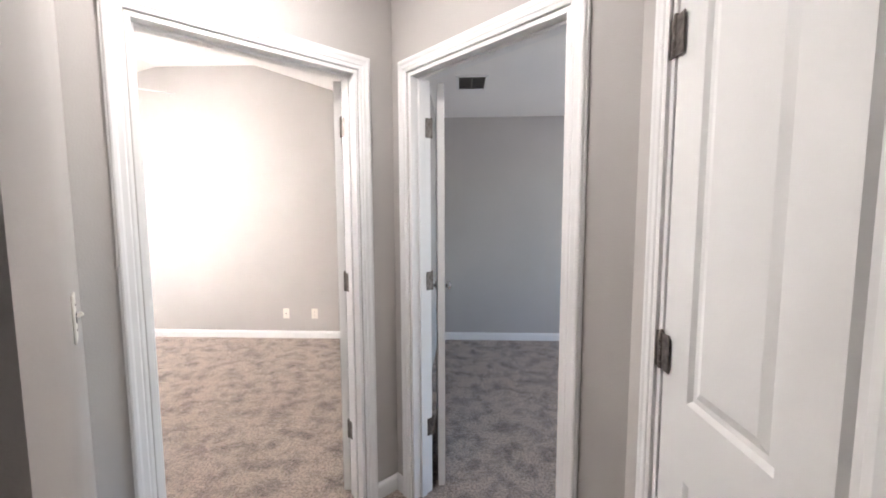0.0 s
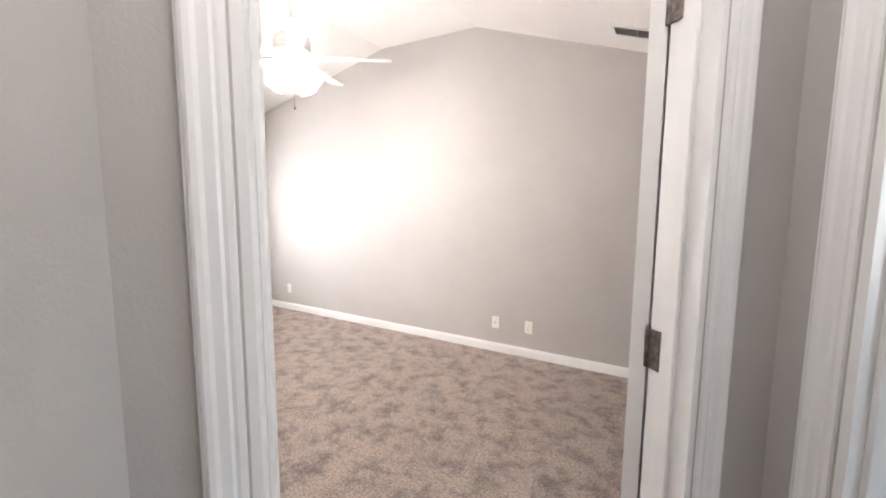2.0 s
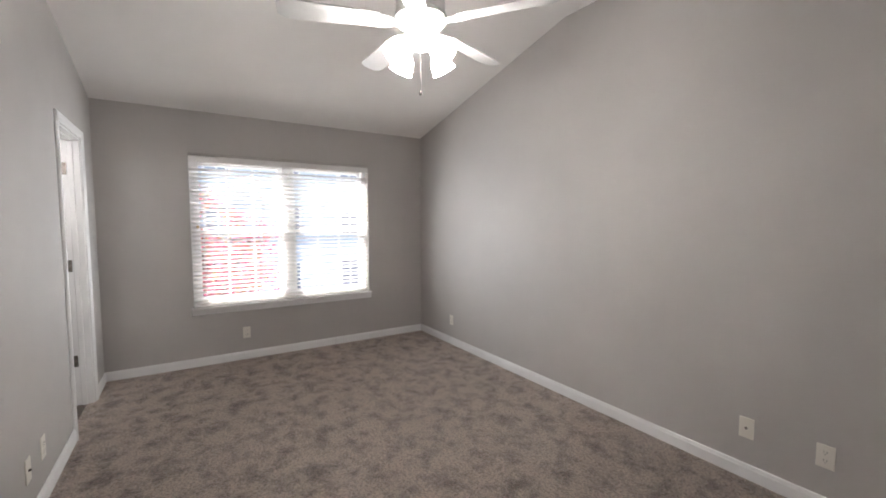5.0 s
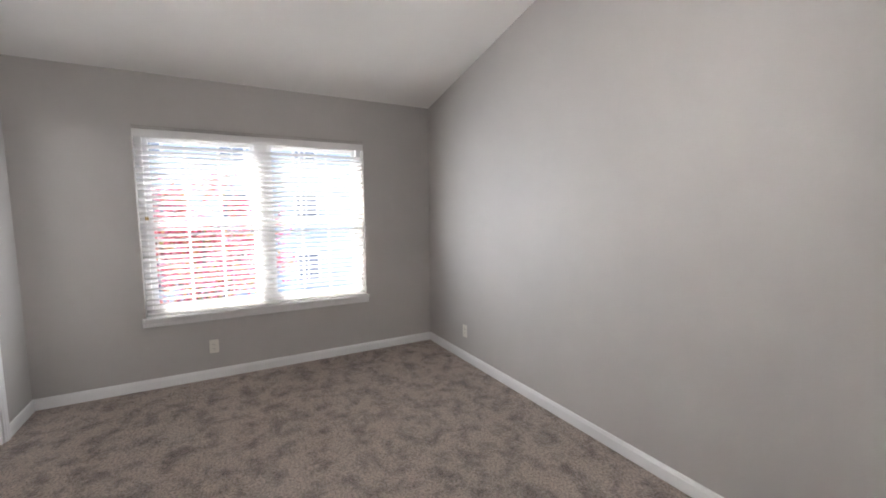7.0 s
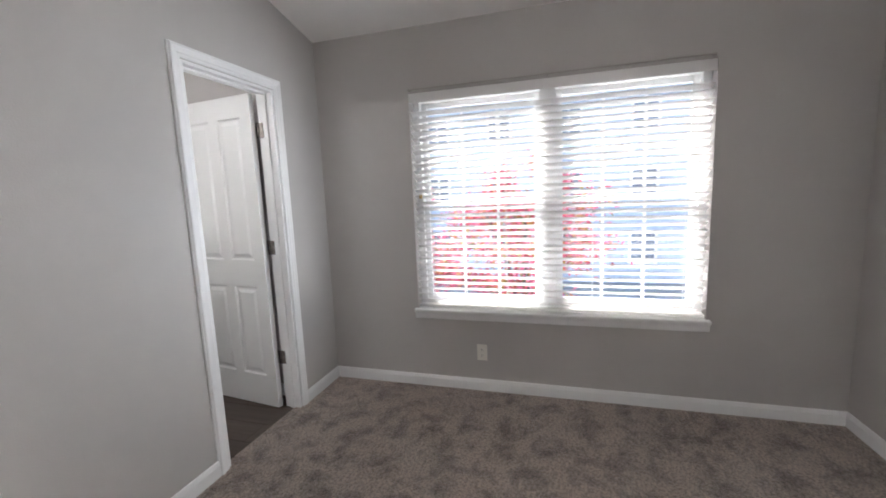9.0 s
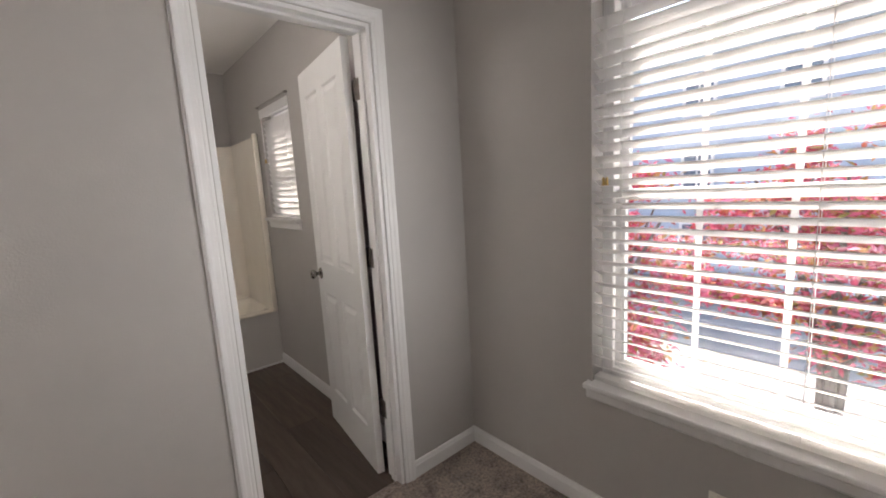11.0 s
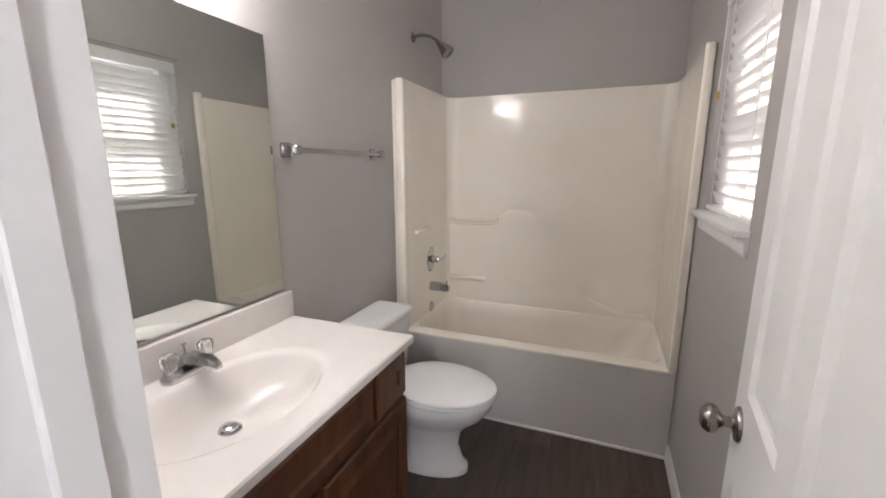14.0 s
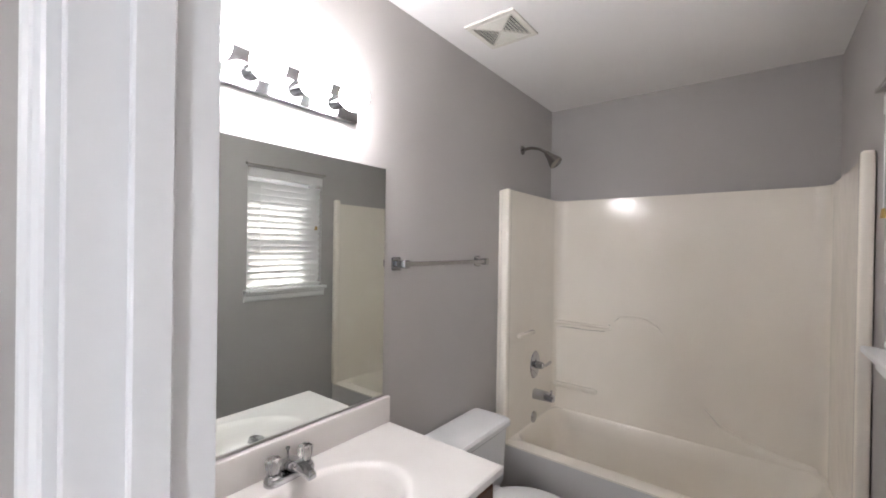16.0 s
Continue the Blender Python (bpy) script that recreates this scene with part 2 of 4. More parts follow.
def casing(parent, a, b, h, y=0.0, side=-1):
    """Moulded door casing round an opening a to b along the wall, standing proud to the local y side."""
    bm = bmesh.new()
    rings = []
    for x, sx, z in ((a, -1, 0), (a, -1, h), (b, 1, h), (b, 1, 0)):
        rings.append([(x + sx * d, y + side * p, z + (d if z else 0)) for d, p in CASING])
    add_loft(bm, rings)
    return finish("casing", bm, TRIM, parent)


def jamb(parent, a, b, h, y0, y1, stop):
    bm = bmesh.new()
    t = 0.016
    add_box(bm, a, a + t, y0, y1, 0, h, 0.001, 1)
    add_box(bm, b - t, b, y0, y1, 0, h, 0.001, 1)
    add_box(bm, a + t, b - t, y0, y1, h - t, h, 0.001, 1)
    add_box(bm, a + t, a + t + 0.011, stop, stop + 0.032, 0, h - t, 0.002, 1)
    add_box(bm, b - t - 0.011, b - t, stop, stop + 0.032, 0, h - t, 0.002, 1)
    add_box(bm, a + t + 0.011, b - t - 0.011, stop, stop + 0.032, h - t - 0.011, h - t, 0.002, 1)
    return finish("jamb", bm, TRIM, parent)


def leaf_mesh(w, h=2.0, t=0.035):
    """Four-panel door leaf from x = 0 to w, thickness y 0 to t."""
    sx = 0.105 if w > 0.65 else 0.085
    mid = 0.10 if w > 0.65 else 0.075
    pw = (w - 2 * sx - mid) / 2
    xs = [0, sx, sx + pw, sx + pw + mid, w - sx, w]
    zs = [0, 0.21, 0.81, 0.985, 1.87, h]
    bm = bmesh.new()
    for y, s in ((0, 1), (t, -1)):
        for i in range(5):
            for j in range(5):
                a, b, c, d = xs[i], xs[i + 1], zs[j], zs[j + 1]
                if i in (1, 3) and j in (1, 3):
                    rings = []
                    for ins, dep in ((0, 0), (0.010, 0.008), (0.022, 0.008), (0.042, 0.002)):
                        yy = y + s * dep
                        rings.append([bm.verts.new(p) for p in ((a + ins, yy, c + ins), (b - ins, yy, c + ins), (b - ins, yy, d - ins), (a + ins, yy, d - ins))])
                    for p, q in zip(rings, rings[1:]):
                        for k in range(4):
                            bm.faces.new((p[k], p[(k + 1) % 4], q[(k + 1) % 4], q[k]))
                    bm.faces.new(rings[-1])
                else:
                    bm.faces.new([bm.verts.new(p) for p in ((a, y, c), (b, y, c), (b, y, d), (a, y, d))])
    for i in range(5):
        for z in (0, h):
            bm.faces.new([bm.verts.new(p) for p in ((xs[i], 0, z), (xs[i + 1], 0, z), (xs[i + 1], t, z), (xs[i], t, z))])
    for j in range(5):
        for x in (0, w):
            bm.faces.new([bm.verts.new(p) for p in ((x, 0, zs[j]), (x, t, zs[j]), (x, t, zs[j + 1]), (x, 0, zs[j + 1]))])
    bmesh.ops.remove_doubles(bm, verts=bm.verts, dist=1e-5)
    return bm


KNOB = [(0, 0.062), (0.012, 0.0615), (0.021, 0.057), (0.0265, 0.049), (0.027, 0.043), (0.023, 0.035), (0.014, 0.029), (0.0105, 0.024), (0.0105, 0.012), (0.016, 0.009), (0.029, 0.007), (0.032, 0.003), (0.032, 0)]


def door_leaf(parent, m, w, knob=True, hinge_out=0.0):
    """A leaf hung at local x = 0, with hinges on its edge and a knob on both faces."""
    leaf = finish("leaf", leaf_mesh(w), DOORP, parent, m=m @ Matrix.Translation((0, 0, 0.012)))
    if knob:
        for y, r in ((0, 90), (0.035, -90)):
            bm = bmesh.new()
            add_lathe(bm, KNOB, pose(w - 0.062, y, 0.915, r, 0, 0), 28)
            tagged(finish("knob", bm, NICKEL, leaf, True), "round satin nickel door knob")
    return leaf


def hinge(parent, m, z, spread):
    """Butt hinge: knuckle on local z, one plate along +x (leaf edge), one turned by spread degrees (jamb)."""
    bm = bmesh.new()
    for k in range(5):
        add_lathe(bm, [(0.0055, -0.044 + k * 0.0178), (0.0062, -0.0432 + k * 0.0178), (0.0062, -0.0275 + k * 0.0178), (0.0055, -0.0268 + k * 0.0178)], None, 12)
    add_lathe(bm, [(0, 0.052), (0.004, 0.05), (0.0055, 0.045), (0.0055, 0.044)], None, 12)
    for turn in (0, spread):
        r = pose(0, 0, 0, 0, 0, turn)
        add_box(bm, 0.003, 0.036, -0.0015, 0.0015, -0.0445, 0.0445, 0.001, 1, r)
        for zz in (-0.032, -0.011, 0.011, 0.032):
            add_lathe(bm, [(0.004, -0.0022), (0.004, 0.0022)], r @ pose(0.018 + 0.006 * (1 if zz in (-0.032, 0.011) else -1), 0, zz, 90), 10)
    ob = finish("hinge", bm, HINGE, parent, m=m @ Matrix.Translation((0, 0, z)))
    return tagged(ob, "worn satin steel butt hinge")


# ---- large structure ----
Q = math.sqrt(0.5)
XW, YN, YS = -5.95, 4.61, 1.42
H = 2.44


def uv(u, v):
    """Hall axes: u across to the second bedroom, v along to the first."""
    return ((u - v) * Q, (u + v) * Q)


def vault(x):
    prof = [(-6.2, 2.39), (-5.95, 2.448), (-3.655, 2.978), (-2.575, 2.972), (-0.985, 2.446), (9, 2.446)]
    for (a, za), (b, zb) in zip(prof, prof[1:]):
        if a <= x <= b:
            return za + (zb - za) * (x - a) / (b - a)
    return 2.44


# floors
bm = bmesh.new()
add_prism(bm, [(-6.0, 1.375), (-2.6, 1.375), (-2.6, -1.8), (3.3, -1.8), (3.3, 4.7), (-6.0, 4.7)], -0.12, 0.0)
tagged(finish("floor_carpet", bm, CARPET), "mottled taupe cut-pile carpet with nap shading in its colour", "carpet floor", kind="structure")
bm = bmesh.new()
add_prism(bm, [(-5.62, 1.375), (-4.0, 1.375), (-4.0, -1.3), (-5.62, -1.3)], -0.12, -0.006)
floor_bath = tagged(finish("floor_bathroom", bm, SLOT), "dark brown wood-look vinyl plank bathroom floor", "plank floor", kind="structure")

# walls of the bedroom
W_Y0, W_Y1, W_Z0, W_Z1 = 2.11, 3.90, 0.575, 2.035
wall("wall_west", XW, 1.31, XW, 4.75, 0.16, 2.448, [(W_Y0 - 1.31, W_Y1 - 1.31, W_Z0, W_Z1)])
wall("wall_north", XW, YN, 3.3, YN, 0.14, vault, cuts=[-3.655 - XW, -2.575 - XW, -0.985 - XW])
BD0, BD1 = -5.478, -4.852
wall("wall_south", -1.615, YS, XW, YS, 0.11, vault, [(-1.615 - BD1, -1.615 - BD0, 0, 2.03)], cuts=[-1.615 + 2.575, -1.615 + 3.655])
wall("wall_partition", -0.75, 2.236, -0.75, YN, -0.12, 2.446)
# hall walls
UL, UR, VD, VC = -0.10, 1.051, 2.031, 0.89
D1A, D1B = 0.055, 0.862
wall("wall_hall_end", *uv(UL - 0.11, VD), *uv(UR, VD), 0.115, vault, [(D1A - UL + 0.11, D1B - UL + 0.11, 0, 2.03)])
D2A, D2B = 1.103, 1.910
wall("wall_hall_side", *uv(UR, VD + 0.115), *uv(UR, VC), 0.115, 2.446, [(VD + 0.115 - D2B, VD + 0.115 - D2A, 0, 2.03)])
wall("wall_hall_switch", *uv(UL - 0.045, 0.94), *uv(UL, VD), 0.11, 2.446)
cx, cy = uv(UR, VC)
CD0, CD1 = 0.375, 1.212
wall("wall_hall_closet", cx, cy, cx, -1.8, 0.115, 2.446, [(cy - CD1, cy - CD0, 0, 2.03)])
p, q = uv(UL - 0.05, 0.94), uv(-2.2, 0.94)
wall("wall_hall_return", *q, *p, 0.11, 2.446)
wall("wall_hall_back", cx + 0.2, -1.7, -2.5, -1.7, 0.1, 2.446)
wall("wall_hall_west", -2.4, -1.8, -2.4, -0.8, 0.1, 2.446)
bm = bmesh.new()
add_box(bm, cx + 0.5, cx + 0.55, CD0 - 0.2, CD1 + 0.2, 0, 2.44)
tagged(finish("wall_closet_back", bm, WALL), "plain painted closet wall behind the closed door", "wall", kind="structure")
# second bedroom
# the east opening is out of view, assumed as the room's daylight source
wall("wall_bedroom_east", 3.2, YN, 3.2, 1.3, 0.1, 2.446, [(0.9, 2.4, 0.7, 2.1)])
wall("wall_bedroom_south", 3.25, 1.45, cx + 0.05, 1.45, 0.05, 2.446)
# bathroom
BX0, BX1, BY0 = -5.60, -4.14, -1.215
BW0, BW1, BZ0, BZ1 = -0.365, 0.20, 1.215, 2.015
wall("wall_bath_window", BX0, BY0 - 0.1, BX0, 1.31, 0.14, 2.475, [(BW0 - BY0 + 0.1, BW1 - BY0 + 0.1, BZ0, BZ1)])
wall("wall_bath_mirror", BX1, 1.31, BX1, BY0 - 0.1, 0.1, 2.475)
wall("wall_bath_back", BX1, BY0, BX0, BY0, 0.1, 2.475)

# ceilings
bm = bmesh.new()
prof = [(x, vault(x)) for x in (-6.1, -3.655, -2.575, -0.985, -0.63)]
pts = prof + [(x, z + 0.1) for x, z in reversed(prof)]
add_prism(bm, pts, -4.75, -1.31, pose(0, 0, 0, 90, 0, 0))
tagged(finish("ceiling_bedroom", bm, CEIL), "white vaulted ceiling with two slopes and a flat top", "ceiling", kind="structure")
bm = bmesh.new()
add_prism(bm, [uv(UL - .05, VD + .05), uv(UR + .05, VD + .05), (cx + .6, cy), (cx + .6, -1.8), (-2.5, -1.8), (-2.5, -.85), (-1.6, 0)], 2.42, 2.436)
tagged(finish("ceiling_hall", bm, CEIL), "white painted flat hall ceiling", "ceiling", kind="structure")
bm = bmesh.new()
add_prism(bm, [(-0.69, 2.24), (cx + 0.1, cy + 0.05), (3.3, 1.4), (3.3, 4.7), (-0.69, 4.7)], 2.40, 2.43)
tagged(finish("ceiling_bedroom_two", bm, CEIL), "white painted ceiling of the dim second bedroom", "ceiling", kind="structure")
bm = bmesh.new()
add_prism(bm, [(-5.7, 1.33), (-4.0, 1.33), (-4.0, -1.3), (-5.7, -1.3)], 2.468, 2.52)
tagged(finish("ceiling_bathroom", bm, CEIL), "white painted bathroom ceiling", "ceiling", kind="structure")

# baseboards
baseboard(XW, YS, XW, YN)
baseboard(XW, YN, -0.75, YN)
baseboard(-1.62, YS, BD1 + 0.062, YS)
baseboard(BD0 - 0.062, YS, XW, YS)
baseboard(-0.63, YN, 3.2, YN)
baseboard(*uv(D1B + 0.062, VD), *uv(UR, VD))
baseboard(*uv(UR, VD), *uv(UR, D2B + 0.062))
baseboard(*uv(UR, D2A - 0.062), *uv(UR, VC))
baseboard(*uv(UL - 0.045, 0.94), *uv(UL, VD))
baseboard(cx, cy, cx, CD1 + 0.062)
baseboard(BX0, -0.474, BX0, 1.31)

# ---- doors ----
# bedroom entry
d1 = empty("door_1", line_frame(*uv(0, VD), *uv(1, VD)))
tagged(d1, "white four-panel bedroom door standing open with moulded casing", "door", kind="structure")
casing(d1, D1A, D1B, 2.03)
casing(d1, D1A, D1B, 2.03, 0.115, 1)
jamb(d1, D1A, D1B, 2.03, -0.001, 0.116, 0.04)
turn1 = 43
hm = pose(D1B - 0.012, 0.122, 0, 0, 0, turn1)
door_leaf(d1, hm @ pose(0.006, 0.004, 0), 0.75)
for z in (0.345, 1.08, 1.80):
    hinge(d1, pose(D1B - 0.018, 0.120, 0, 0, 0, -90), z, turn1 - 0)
# second bedroom
d2 = empty("door_2", line_frame(*uv(UR, VD), *uv(UR, VD - 1)))
tagged(d2, "white four-panel door open into the dim second bedroom", "door", kind="structure")
a2, b2 = VD - D2B, VD - D2A
casing(d2, a2, b2, 2.03)
casing(d2, a2, b2, 2.03, 0.115, 1)
jamb(d2, a2, b2, 2.03, -0.001, 0.116, 0.04)
hm = pose(a2 + 0.012, 0.122, 0, 0, 0, 139)
door_leaf(d2, hm @ pose(0.010, -0.064, 0), 0.75)
for z in (0.345, 1.08, 1.80):
    hinge(d2, pose(a2 + 0.018, 0.120, 0, 0, 0, 139), z, 131)
# closet
d3 = empty("door_3", line_frame(cx, cy, cx, cy - 1))
tagged(d3, "closed white four-panel closet door with steel hinges", "door", kind="structure")
a3, b3 = cy - CD1, cy - CD0
casing(d3, a3, b3, 2.03)
jamb(d3, a3, b3, 2.03, -0.001, 0.116, 0.045)
door_leaf(d3, pose(a3 + 0.018, 0.004, 0), b3 - a3 - 0.036)
for z in (0.345, 1.08, 1.80):
    hinge(d3, pose(a3 + 0.017, -0.003, 0, 0, 0, 0), z, 180)
# bathroom
d4 = empty("door_4", line_frame(-4.0, YS, -6.0, YS))
tagged(d4, "white four-panel bathroom door swung open on dark hinges", "door", kind="structure")
a4, b4 = -4.0 - BD1, -4.0 - BD0
casing(d4, a4, b4, 2.03)
casing(d4, a4, b4, 2.03, 0.11, 1)
jamb(d4, a4, b4, 2.03, -0.001, 0.111, 0.038)
hm = pose(b4 - 0.026, 0.117, 0, 0, 0, 83)
door_leaf(d4, hm @ pose(0.008, 0.004, 0), 0.65)
for z in (0.345, 1.075, 1.80):
    hinge(d4, pose(b4 - 0.017, 0.115, 0, 0, 0, -90), z, 178)
bm = bmesh.new()
add_box(bm, -0.001, 0.0015, -0.014, 0.014, -0.03, 0.03, 0.0005, 1)
tagged(finish("strike_plate", bm, NICKEL, d4, m=pose(a4 + 0.016, 0.075, 0.93)), "steel strike plate")

# ---- windows and blinds ----


def window_unit(name, x, y0, y1, z0, z1, units, label):
    """Vinyl double-hung window set in the wall at x, seen from +x."""
    win = empty(name, pose(x - 0.11, 0, 0))
    tagged(win, label, "window", kind="structure")
    bm = bmesh.new()
    f = 0.045
    add_box(bm, -0.04, 0.03, y0, y0 + f, z0, z1, 0.003, 1)
    add_box(bm, -0.04, 0.03, y1 - f, y1, z0, z1, 0.003, 1)
    add_box(bm, -0.04, 0.03, y0 + f, y1 - f, z1 - f, z1, 0.003, 1)
    add_box(bm, -0.04, 0.03, y0 + f, y1 - f, z0, z0 + f, 0.003, 1)
    step = (y1 - y0) / units
    for k in range(1, units):
        add_box(bm, -0.04, 0.03, y0 + k * step - 0.05, y0 + k * step + 0.05, z0 + f, z1 - f, 0.003, 1)
    finish("frame", bm, TRIM, win)
    zm = (z0 + z1) / 2
    for k in range(units):
        a = y0 + k * step + (f if k == 0 else 0.05)
        b = y0 + (k + 1) * step - (f if k == units - 1 else 0.05)
        for c, d, off in ((z0 + f, zm + 0.018, 0.0), (zm - 0.018, z1 - f, -0.028)):
            bm = bmesh.new()
            s = 0.038
            add_box(bm, off - 0.012, off + 0.013, a, a + s, c, d, 0.002, 1)
            add_box(bm, off - 0.012, off + 0.013, b - s, b, c, d, 0.002, 1)
            add_box(bm, off - 0.012, off + 0.013, a + s, b - s, c, c + s, 0.002, 1)
            add_box(bm, off - 0.012, off + 0.013, a + s, b - s, d - s, d, 0.002, 1)
            n = 3 if units > 1 else 2
            for i in range(1, n):
                y = a + s + (b - a - 2 * s) * i / n
                add_box(bm, off - 0.004, off + 0.006, y - 0.009, y + 0.009, c + s, d - s, 0.001, 1)
            finish("sash", bm, TRIM, win)
            bm = bmesh.new()
            add_box(bm, off - 0.008, off - 0.005, a + s - 0.004, b - s + 0.004, c + s - 0.004, d - s + 0.004)
            g = finish("pane", bm, GLASS, win)
            g.visible_shadow = False
    # stool and apron
    bm = bmesh.new()
    add_box(bm, 0.03, 0.11 + 0.045, y0, y1, z0 - 0.02, z0 + 0.002, 0.006, 3)
    ear = 0.018 if units > 1 else 0.025
    for a, b in ((y0 - ear, y0 - 0.0005), (y1 + 0.0005, y1 + ear)):
        add_box(bm, 0.1105, 0.11 + 0.045, a, b, z0 - 0.02, z0 + 0.002, 0.006, 3)
    finish("sill", bm, TRIM, win)
    bm = bmesh.new()
    add_loft(bm, [[(0.111 + p, y, z0 - 0.02 - d) for d, p in ((0, 0), (0, 0.017), (0.012, 0.017), (0.018, 0.012), (0.045, 0.010), (0.055, 0.004), (0.055, 0))] for y in (y0 - 0.02, y1 + 0.02)])
    finish("apron", bm, TRIM, win)
    return win


def slat_mesh(w):
    bm = bmesh.new()
    n = 6
    top = [(0.025 * (2 * i / n - 1), 0.0018 * (1 - (2 * i / n - 1) ** 2)) for i in range(n + 1)]
    ring = [(x, z + 0.0014) for x, z in top] + [(x, z - 0.0014) for x, z in reversed(top)]
    add_loft(bm, [[(x, y, z) for x, z in ring] for y in (-w / 2, w / 2)])
    bmesh.ops.recalc_face_normals(bm, faces=bm.faces)
    me = bpy.data.meshes.new("slat")
    bm.to_mesh(me)
    bm.free()
    me.materials.append(SLAT)
    return me


def blind(x, y0, y1, z0, z1, tilt, cords, label):
    w = y1 - y0 - 0.012
    ob = empty("window_blind", pose(x, (y0 + y1) / 2, z0))
    tagged(ob, label, "window blind")
    h = z1 - z0
    bm = bmesh.new()
    add_box(bm, -0.026, 0.026, -w / 2, w / 2, h - 0.045, h - 0.002, 0.002, 1)
    add_box(bm, 0.027, 0.036, -w / 2 - 0.003, w / 2 + 0.003, h - 0.064, h - 0.002, 0.003, 2)
    finish("headrail", bm, SLAT, ob)
    bm = bmesh.new()
    add_box(bm, -0.025, 0.025, -w / 2, w / 2, 0.006, 0.024, 0.004, 2)
    finish("bottom_rail", bm, SLAT, ob)
    me = slat_mesh(w)
    pitch = 0.0425
    n = int((h - 0.10) / pitch)
    for i in range(n):
        s = new("slat", me)
        s.parent = ob
        s.matrix_basis = pose(0.001 * math.sin(i * 2.1), 0.0012 * math.sin(i * 5.7), 0.052 + i * pitch, 0.12 * math.sin(i * 3.3), tilt + 0.9 * math.sin(i * 1.7), 0)
    for c in cords:
        y = -w / 2 + c * w
        for xx in (-0.027, 0.027):
            bm = bmesh.new()
            add_box(bm, xx - 0.0007, xx + 0.0007, y - 0.0012, y + 0.0012, 0.02, h - 0.05)
            finish("ladder_cord", bm, SLAT, ob)
    bm = bmesh.new()
    for y in (0.028, 0.036):
        add_tube(bm, [(0.04, -w / 2 + y + 0.02, h - 0.06), (0.041, -w / 2 + y + 0.02, h * 0.545)], 0.0011, 6)
    finish("pull_cord", bm, SLAT, ob)
    for y in (0.05, 0.062):
        bm = bmesh.new()
        add_lathe(bm, [(0.001, 0.03), (0.004, 0.027), (0.006, 0.006), (0.0075, 0), (0, 0)], pose(0.041, -w / 2 + y - 0.003, h * 0.545 - 0.028), 12)
        tagged(finish("tassel", bm, BRASS, ob, True), "small brass-coloured cord tassel")
    return ob


window_unit("window_1", XW, W_Y0, W_Y1, W_Z0, W_Z1, 2, "white double-hung bedroom window pair with grilles and sill")
window_unit("window_2", BX0, BW0, BW1, BZ0, BZ1, 1, "white double-hung bathroom window with a deep sill")
blind(XW - 0.028, W_Y0, W_Y1, W_Z0 + 0.002, W_Z1, -28, (0.06, 0.35, 0.65, 0.94), "white slatted faux-wood blind lowered over the bedroom window")
blind(BX0 - 0.028, BW0, BW1, BZ0 + 0.002, BZ1, -66, (0.15, 0.85), "white slatted blind closed over the bathroom window")

# thin rod above the bedroom window
bm = bmesh.new()
add_tube(bm, [(XW + 0.022, W_Y0 + 0.01, W_Z1 + 0.018), (XW + 0.022, W_Y1 - 0.02, W_Z1 + 0.018)], 0.004, 10)
for y in (W_Y0 + 0.012, 3.0, W_Y1 - 0.022):
    add_box(bm, XW + 0.0005, XW + 0.027, y - 0.008, y + 0.008, W_Z1 + 0.011, W_Z1 + 0.025, 0.002, 1)
tagged(finish("curtain_rod", bm, GREYMETAL), "thin grey curtain rod with a middle bracket", "curtain rod")
bm = bmesh.new()
add_tube(bm, [(BX0 + 0.022, BW0 - 0.01, BZ1 + 0.018), (BX0 + 0.022, BW1 + 0.01, BZ1 + 0.018)], 0.004, 10)
for y in (BW0 - 0.008, BW1 + 0.008):
    add_box(bm, BX0 + 0.0005, BX0 + 0.027, y - 0.008, y + 0.008, BZ1 + 0.011, BZ1 + 0.025, 0.002, 1)
tagged(finish("curtain_rod", bm, GREYMETAL), "thin grey curtain rod above the bathroom window", "curtain rod")

